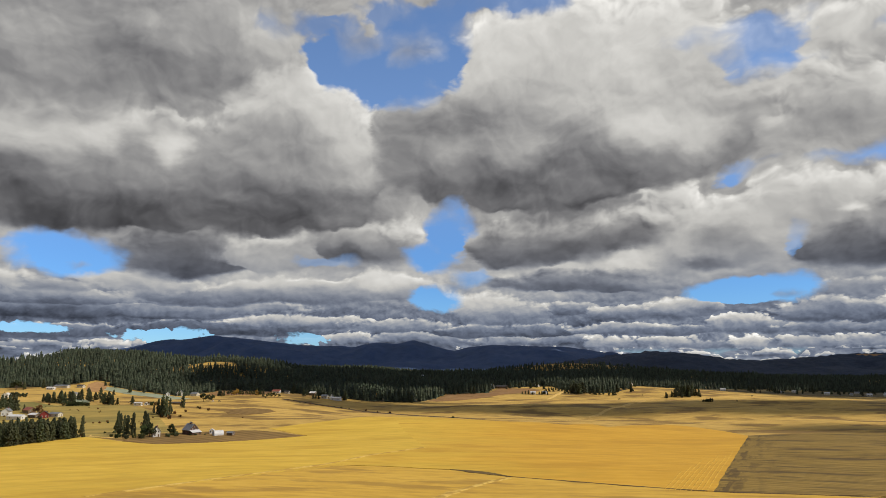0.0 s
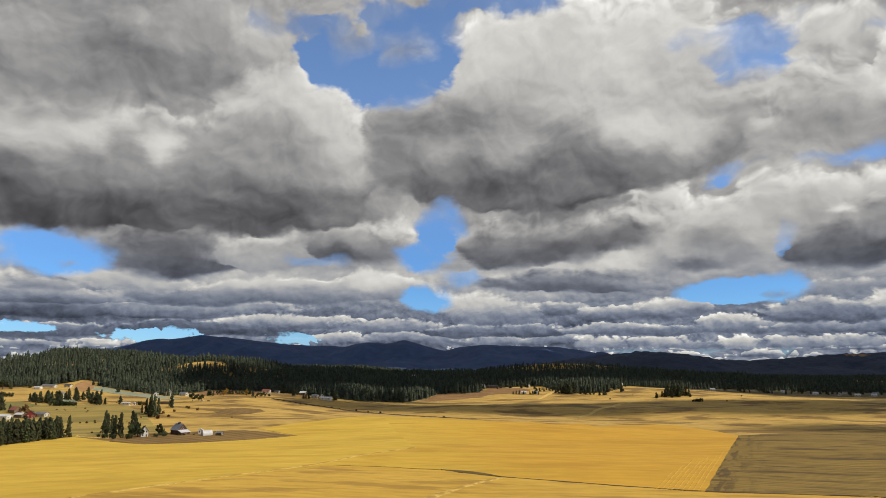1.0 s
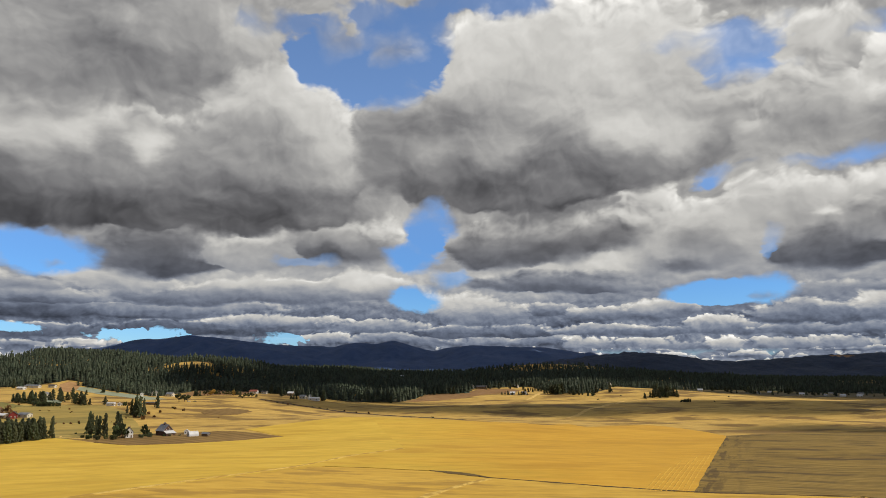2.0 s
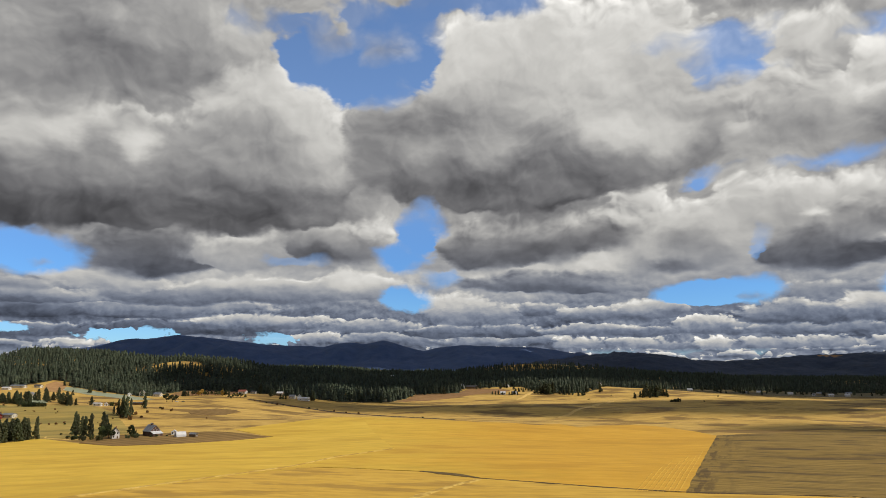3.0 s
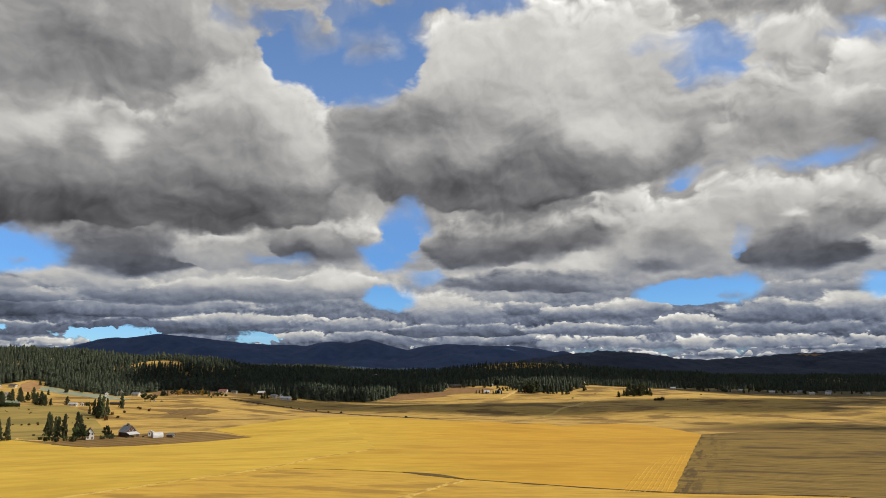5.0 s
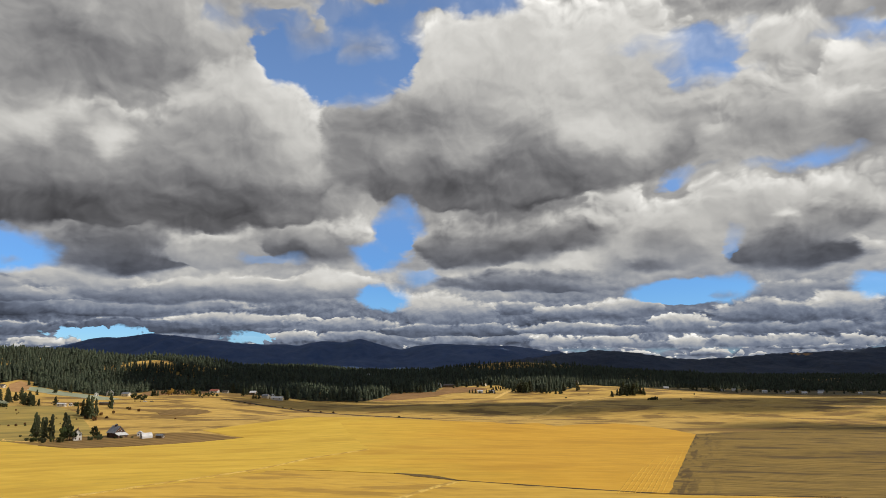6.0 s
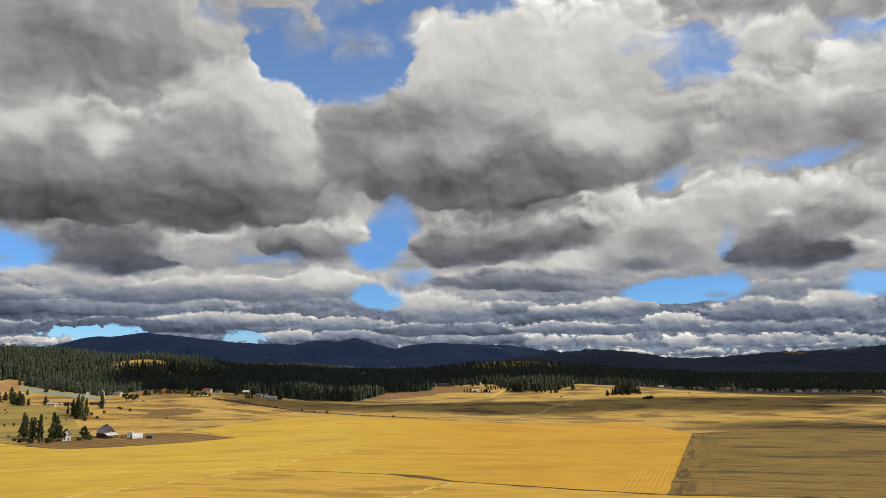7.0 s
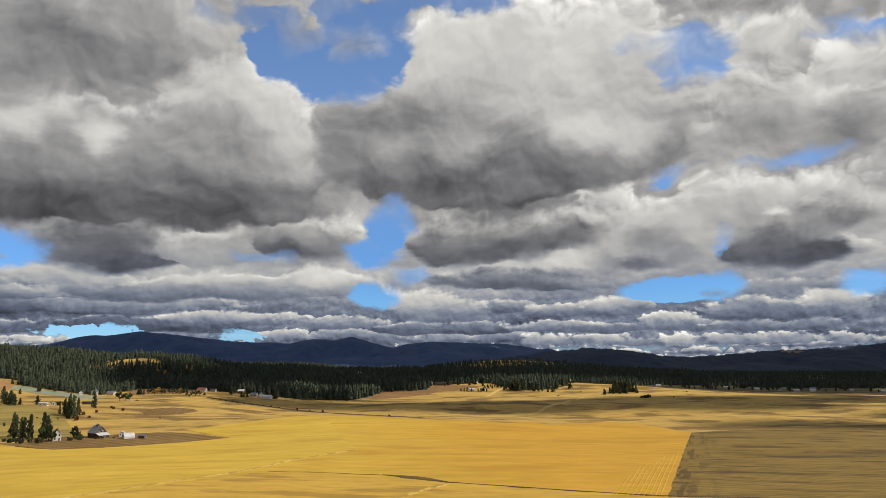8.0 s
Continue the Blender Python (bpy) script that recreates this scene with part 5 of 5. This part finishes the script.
def opening(name, parent, x, y, z, w, h, facing, material, frame_material, frame_name="frame"):
    """A window or door set proud in a wall that faces -y, +y, -x or +x."""
    def put(bm, grow, out0, out1):
        a, b, c, d = -w / 2 - grow, w / 2 + grow, z - grow, z + h + grow
        if facing in ("-y", "+y"):
            s = -1 if facing == "-y" else 1
            box(bm, x + a, x + b, *sorted((y + s * out0, y + s * out1)), c, d)
        else:
            s = -1 if facing == "-x" else 1
            box(bm, *sorted((x + s * out0, x + s * out1)), y + a, y + b, c, d)
    bm = bmesh.new()
    put(bm, 0.0, -0.02, 0.10)
    pane = part(name, bm, material, parent)
    bm = bmesh.new()
    put(bm, 0.12, -0.02, 0.06)
    part(frame_name, bm, frame_material, pane)


def gable_building(name, x, y, turn, wide, long, eaves, ridge, walls, roofing, label, category, storeys=1, chimney=False, door_side="-y", trim=None, group=""):
    """A building with a pitched roof, its ridge along its own y: walls, roof of two slabs with eaves, windows, a door."""
    root = new(name)
    w, l = wide / 2, long / 2
    bm = bmesh.new()
    prism(bm, [(-w, -1.0), (w, -1.0), (w, eaves), (0, ridge), (-w, eaves)], -l, l)
    part("wall", bm, walls, root)
    bm = bmesh.new()
    t, o = 0.22, 0.45
    slope = (ridge - eaves) / w
    prism(bm, [(-w - o, eaves - slope * o + 0.05), (0, ridge + 0.05), (w + o, eaves - slope * o + 0.05), (w + o, eaves - slope * o + 0.05 + t), (0, ridge + 0.05 + t), (-w - o, eaves - slope * o + 0.05 + t)], -l - o, l + o)
    part("roof", bm, roofing, root)
    trim = trim or white_paint
    for s in range(storeys):
        z = 0.9 + 2.7 * s
        if z + 1.2 > eaves + (ridge - eaves) * 0.5:
            continue
        for fx in (-0.25, 0.25):
            if not (s == 0 and fx > 0 and door_side == "-y"):
                opening("window", root, fx * wide, -l, z, 0.9, 1.3, "-y", dark_glass, trim)
            opening("window", root, fx * wide, l, z, 0.9, 1.3, "+y", dark_glass, trim)
        if z + 1.2 < eaves:
            for fy in (-0.28, 0.28):
                opening("window", root, w, fy * long, z, 1.0, 1.2, "+x", dark_glass, trim)
                opening("window", root, -w, fy * long, z, 1.0, 1.2, "-x", dark_glass, trim)
    opening("door", root, 0.25 * wide, -l, 0.1, 1.0, 2.05, "-y", brown_wood, trim)
    if chimney:
        bm = bmesh.new()
        box(bm, 0.3, 0.9, l * 0.3, l * 0.3 + 0.6, eaves, ridge + 1.0)
        part("chimney", bm, red_roof, root)
    root.matrix_world = pose(x, y, float(land(x, y)) + 0.25, 0, 0, turn)
    return tagged(root, label, category, group)


def big_barn(x, y, turn):
    """The old barn: steep boarded barn, ridge vent, a pale lean-to on its near side."""
    root = new("barn")
    bm = bmesh.new()
    prism(bm, [(-5.5, -1), (5.5, -1), (5.5, 4.2), (0, 9.6), (-5.5, 4.2)], -6.5, 6.5)
    part("wall", bm, barn_wood, root)
    bm = bmesh.new()
    prism(bm, [(-6.1, 3.75), (0, 9.7), (6.1, 3.75), (6.1, 4.0), (0, 9.98), (-6.1, 4.0)], -7.0, 7.0)
    roof = part("roof", bm, grey_metal, root, "grey sheet metal roof with paler streaks")
    for k in range(9):
        bm = bmesh.new()
        yy = -6.6 + k * 1.65
        prism(bm, [(-6.1, 4.0), (0, 9.98), (6.1, 4.0), (6.1, 4.07), (0, 10.06), (-6.1, 4.07)], yy, yy + 0.12)
        part("roof_rib", bm, grey_metal, roof)
    bm = bmesh.new()
    prism(bm, [(-0.8, 9.2), (0.8, 9.2), (0.8, 10.6), (0, 11.4), (-0.8, 10.6)], -1.2, 1.2)
    cupola = part("ridge_vent", bm, barn_wood, root)
    bm = bmesh.new()
    prism(bm, [(-1.1, 10.5), (0, 11.45), (1.1, 10.5), (1.1, 10.62), (0, 11.6), (-1.1, 10.62)], -1.5, 1.5)
    part("vent_roof", bm, grey_metal, cupola)
    bm = bmesh.new()
    v = [bm.verts.new(p) for p in ((-5.0, -6.5, -1), (5.0, -6.5, -1), (5.0, -12.0, -1), (-5.0, -12.0, -1), (-5.0, -6.5, 4.0), (5.0, -6.5, 4.0), (5.0, -12.0, 2.3), (-5.0, -12.0, 2.3))]
    for q in ((3, 2, 1, 0), (4, 5, 6, 7), (0, 1, 5, 4), (1, 2, 6, 5), (2, 3, 7, 6), (3, 0, 4, 7)):
        bm.faces.new([v[i] for i in q])
    bmesh.ops.recalc_face_normals(bm, faces=bm.faces)
    part("lean_to_wall", bm, barn_wood, root)
    bm = bmesh.new()
    v = [bm.verts.new(p) for p in ((-5.6, -6.5, 4.1), (5.6, -6.5, 4.1), (5.6, -12.8, 2.15), (-5.6, -12.8, 2.15), (-5.6, -6.5, 4.35), (5.6, -6.5, 4.35), (5.6, -12.8, 2.4), (-5.6, -12.8, 2.4))]
    for q in ((3, 2, 1, 0), (4, 5, 6, 7), (0, 1, 5, 4), (1, 2, 6, 5), (2, 3, 7, 6), (3, 0, 4, 7)):
        bm.faces.new([v[i] for i in q])
    bmesh.ops.recalc_face_normals(bm, faces=bm.faces)
    part("lean_to_roof", bm, white_metal, root, "white sheet metal lean-to roof")
    bm = bmesh.new()
    box(bm, -2.0, 2.0, -12.12, -11.98, -0.2, 1.9)
    door = part("barn_door", bm, brown_wood, root)
    bm = bmesh.new()
    box(bm, -2.3, 2.3, -12.16, -12.1, 1.9, 2.02)
    part("door_rail", bm, steel, door)
    opening("hay_door", root, 0, -6.5, 6.3, 1.2, 1.5, "-y", brown_wood, barn_wood)
    for fx in (-3.8, 3.8):
        opening("window", root, fx * 0.4, -6.5, 4.9, 0.8, 0.9, "-y", dark_glass, white_paint)
    root.matrix_world = pose(x, y, float(land(x, y)) + 0.25, 0, 0, turn) @ Matrix.Diagonal((0.82, 0.82, 0.88, 1))
    tagged(root, "old brown barn with grey metal roof and pale lean-to", "barn")


def arch_shed(x, y, turn, wide, long, high, label):
    """A round-topped metal shed with flat ends."""
    root = new("arch_shed")
    arc = [(-wide / 2 * math.cos(math.pi * k / 14), high * math.sin(math.pi * k / 14) ** 0.8) for k in range(15)]
    bm = bmesh.new()
    prism(bm, [(-wide / 2, -0.6)] + arc + [(wide / 2, -0.6)], -long / 2, long / 2)
    shell = part("shell", bm, white_metal, root)
    for k in range(7):
        bm = bmesh.new()
        yy = -long / 2 + 0.4 + k * (long - 0.8) / 6
        prism(bm, [(px * 1.015, pz * 1.015) for px, pz in arc], yy, yy + 0.12)
        part("hoop", bm, white_metal, shell)
    bm = bmesh.new()
    box(bm, -wide * 0.2, wide * 0.2, -long / 2 - 0.08, -long / 2 + 0.02, 0, high * 0.66)
    part("door", bm, concrete, root, "pale grey sliding door")
    opening("window", root, wide * 0.34, -long / 2, 1.0, 0.7, 0.8, "-y", dark_glass, white_paint)
    root.matrix_world = pose(x, y, float(land(x, y)) + 0.25, 0, 0, turn)
    tagged(root, label, "shed")


def parked_car(x, y, turn, paint, label, tall=1.0):
    root = new("car")
    bm = bmesh.new()
    prism(bm, [(-2.1, 0.35), (2.1, 0.35), (2.15, 0.75), (1.3, 0.9), (0.7, 1.42 * tall), (-1.3, 1.45 * tall), (-2.0, 0.95), (-2.15, 0.7)], -0.85, 0.85)
    part("body", bm, paint, root)
    bm = bmesh.new()
    prism(bm, [(1.15, 0.95), (0.66, 1.36 * tall), (-1.22, 1.38 * tall), (-1.7, 0.98)], -0.87, 0.87)
    part("side_glass", bm, dark_glass, root)
    for wx in (-1.3, 1.3):
        for wy in (-0.8, 0.8):
            bm = bmesh.new()
            bmesh.ops.create_cone(bm, cap_ends=True, segments=14, radius1=0.34, radius2=0.34, depth=0.22, matrix=Matrix.Translation((wx, wy, 0.34)) @ Matrix.Rotation(math.pi / 2, 4, "X"))
            wheel = part("wheel", bm, dark_roof, root)
            bm = bmesh.new()
            bmesh.ops.create_cone(bm, cap_ends=True, segments=10, radius1=0.2, radius2=0.2, depth=0.25, matrix=Matrix.Translation((wx, wy, 0.34)) @ Matrix.Rotation(math.pi / 2, 4, "X"))
            part("rim", bm, steel, wheel)
    root.matrix_world = pose(x, y, float(land(x, y)) + 0.22, 0, 0, turn)
    tagged(root, label, "car", "parked cars")


# the farm in the middle ground
gable_building("farmhouse", -272, 561, 32, 5.5, 9.0, 4.6, 8.2, white_paint, dark_roof, "white two storey gabled farmhouse with dark roof", "house", 2, True)
gable_building("house_wing", -275.5, 567, 122, 4.5, 6.0, 2.6, 4.6, white_paint, white_metal, "low white wing against the farmhouse", "house")
big_barn(-251, 580, 55)
arch_shed(-224, 573, -50, 6.0, 8.0, 4.0, "white arched metal shed on the fallow yard")
gable_building("shed", -234, 585, 20, 4.0, 5.0, 2.4, 3.6, white_paint, white_metal, "small white shed behind the barn", "shed")
gable_building("shed", -213, 573, 70, 3.2, 6.0, 2.0, 2.9, brown_wood, grey_metal, "small grey shed with a brown wall", "shed")
# the western farmstead
gable_building("machine_shed", -478, 680, 82, 8.0, 17.0, 2.8, 4.4, white_paint, white_metal, "long low white metal machine shed", "shed")
gable_building("machine_shed", -466, 690, 75, 7.0, 10.0, 2.8, 4.4, brown_wood, white_metal, "pale roofed low machine shed", "shed")
gable_building("red_barn", -454, 688, 30, 7.5, 9.0, 3.8, 6.6, red_paint, dark_roof, "red boarded barn with dark pitched roof", "barn")
gable_building("machine_shed", -446, 694, 80, 7.0, 12.0, 2.8, 4.4, cream_paint, grey_metal, "grey metal roofed open farm shed", "shed")
gable_building("farmhouse", -508, 706, 20, 8.0, 10.0, 4.2, 7.4, white_paint, grey_metal, "white farmhouse among tall conifers", "house", 1, True)
gable_building("cottage", -494, 722, 60, 8.0, 12.0, 3.2, 6.2, brown_wood, red_roof, "cottage with a rust red roof", "house")
gable_building("cottage", -698, 966, 15, 9.0, 12.0, 3.4, 6.4, white_paint, white_metal, "white cottage beside a hedge", "house")
gable_building("house", -790, 1122, 80, 9.0, 16.0, 3.6, 6.6, brown_wood, dark_roof, "brown wooden house below the forest", "house")
gable_building("house", -706, 1080, 85, 7.0, 12.0, 2.6, 4.0, white_paint, white_metal, "low white house on the grassy slope", "house")
gable_building("house", -704, 1106, 85, 8.0, 24.0, 2.8, 4.6, cream_paint, grey_metal, "long pale house at the forest edge", "house")
gable_building("house", -676, 1114, 85, 7.0, 11.0, 2.8, 4.6, cream_paint, dark_roof, "pale house with a dark roof", "house")
gable_building("tall_barn", -592, 962, 10, 7.0, 8.0, 6.0, 8.6, cream_paint, grey_metal, "tall cream coloured barn beside conifers", "barn")
gable_building("trailer_house", -410, 795, 80, 3.6, 10.0, 2.7, 3.5, white_paint, white_metal, "white trailer house on the pasture edge", "house")
gable_building("shed", -403, 800, 20, 3.2, 4.0, 2.2, 3.2, white_paint, white_metal, "small white shed beside the trailer house", "shed")
gable_building("shed", -478, 1014, 30, 5.0, 6.0, 2.8, 4.6, white_paint, white_metal, "small white hut under the forest", "shed")
gable_building("house", -458, 1012, 20, 8.0, 10.0, 4.6, 9.0, white_paint, grey_metal, "white gabled house under the forest", "house", 2)
gable_building("house", -432, 1006, 75, 7.0, 11.0, 3.0, 5.4, cream_paint, grey_metal, "pale low house at the forest foot", "house")
gable_building("long_shed", -376, 828, 88, 5.0, 16.0, 2.0, 2.9, brown_wood, dark_roof, "long low dark brown shed", "shed")
parked_car(-359, 895, 10, white_paint, "white car parked by the field trees")
parked_car(-352, 899, 25, steel, "dark grey car parked by the field trees")
parked_car(-400, 803, 5, white_paint, "white van parked beside the small shed", 1.25)
gable_building("farmhouse", -320, 1048, 82, 8.0, 12.0, 2.9, 5.2, white_paint, red_roof, "white farmhouse with a red roof", "house")
gable_building("shed", -303, 1046, 80, 5.0, 8.0, 2.6, 4.0, cream_paint, dark_roof, "small pale shed beside the red roofed house", "shed")
gable_building("shed", -258, 1030, 80, 7.0, 9.0, 3.4, 5.6, brown_wood, white_metal, "shed with a pale blue white roof", "shed")
gable_building("house", -233, 1003, 75, 7.0, 9.0, 3.0, 5.2, cream_paint, grey_metal, "grey roofed house before the dark forest", "house")
gable_building("machine_shed", -215, 997, 84, 7.0, 15.0, 2.8, 4.4, white_paint, white_metal, "long white farm building before the forest", "shed")
gable_building("house", -224, 1006, 10, 5.5, 6.0, 3.8, 6.4, white_paint, grey_metal, "small white gabled house", "house", 2)
gable_building("house", -346, 1172, 70, 9.0, 13.0, 4.0, 8.0, cream_paint, brown_wood, "cream house in a forest clearing", "house")
# houses in the woods and on the far slope
gable_building("house", -157, 1808, 78, 8.0, 16.0, 3.4, 5.8, white_paint, white_metal, "white roofed house in a gap of the pine woods", "house")
gable_building("house", -130, 1255, 70, 9.0, 14.0, 3.6, 6.4, brown_wood, grey_metal, "grey roofed house among dark pines", "house")
gable_building("house", 22, 1446, 20, 7.0, 9.0, 4.6, 8.4, white_paint, white_metal, "white gabled house above the orange slope", "house", 2)
gable_building("house", 42, 1448, 80, 10.0, 22.0, 3.4, 6.0, brown_wood, dark_roof, "long dark house above the orange slope", "house")
gable_building("house", 118, 1466, 30, 6.0, 8.0, 3.2, 5.6, white_paint, grey_metal, "small white house before the forest", "house")
gable_building("house", 308, 1448, 60, 9.0, 12.0, 4.5, 8.5, cream_paint, dark_roof, "pale house on the tan knoll", "house")
gable_building("house", 92, 1240, 80, 6.0, 9.0, 2.8, 4.8, white_paint, white_metal, "small white house among scattered conifers", "house")
gable_building("house", 113, 1242, 70, 6.0, 8.0, 2.8, 4.8, white_paint, grey_metal, "small pale house among scattered conifers", "house")
for hx, hy, turn in ((470, 1362, 80), (678, 1385, 75), (731, 1335, 80), (761, 1332, 60), (900, 1330, 75)):
    gable_building("house", hx, hy, turn, 6.0, 9.0, 2.8, 5.0, cream_paint, white_metal, "small pale house along the shaded valley road", "house", group="valley houses")
for hx, hy, turn, long in ((598, 1398, 20, 8), (640, 1440, 84, 12), (716, 1368, 15, 8), (770, 1450, 80, 14), (838, 1462, 84, 16), (880, 1395, 25, 9), (985, 1420, 75, 11)):
    gable_building("house", hx, hy, turn, 5.0, long * 0.7, 2.4, 3.8, cream_paint if long % 4 else white_paint, grey_metal if long % 3 else white_metal, "pale metal roofed building on the valley flat", "house", group="valley buildings")
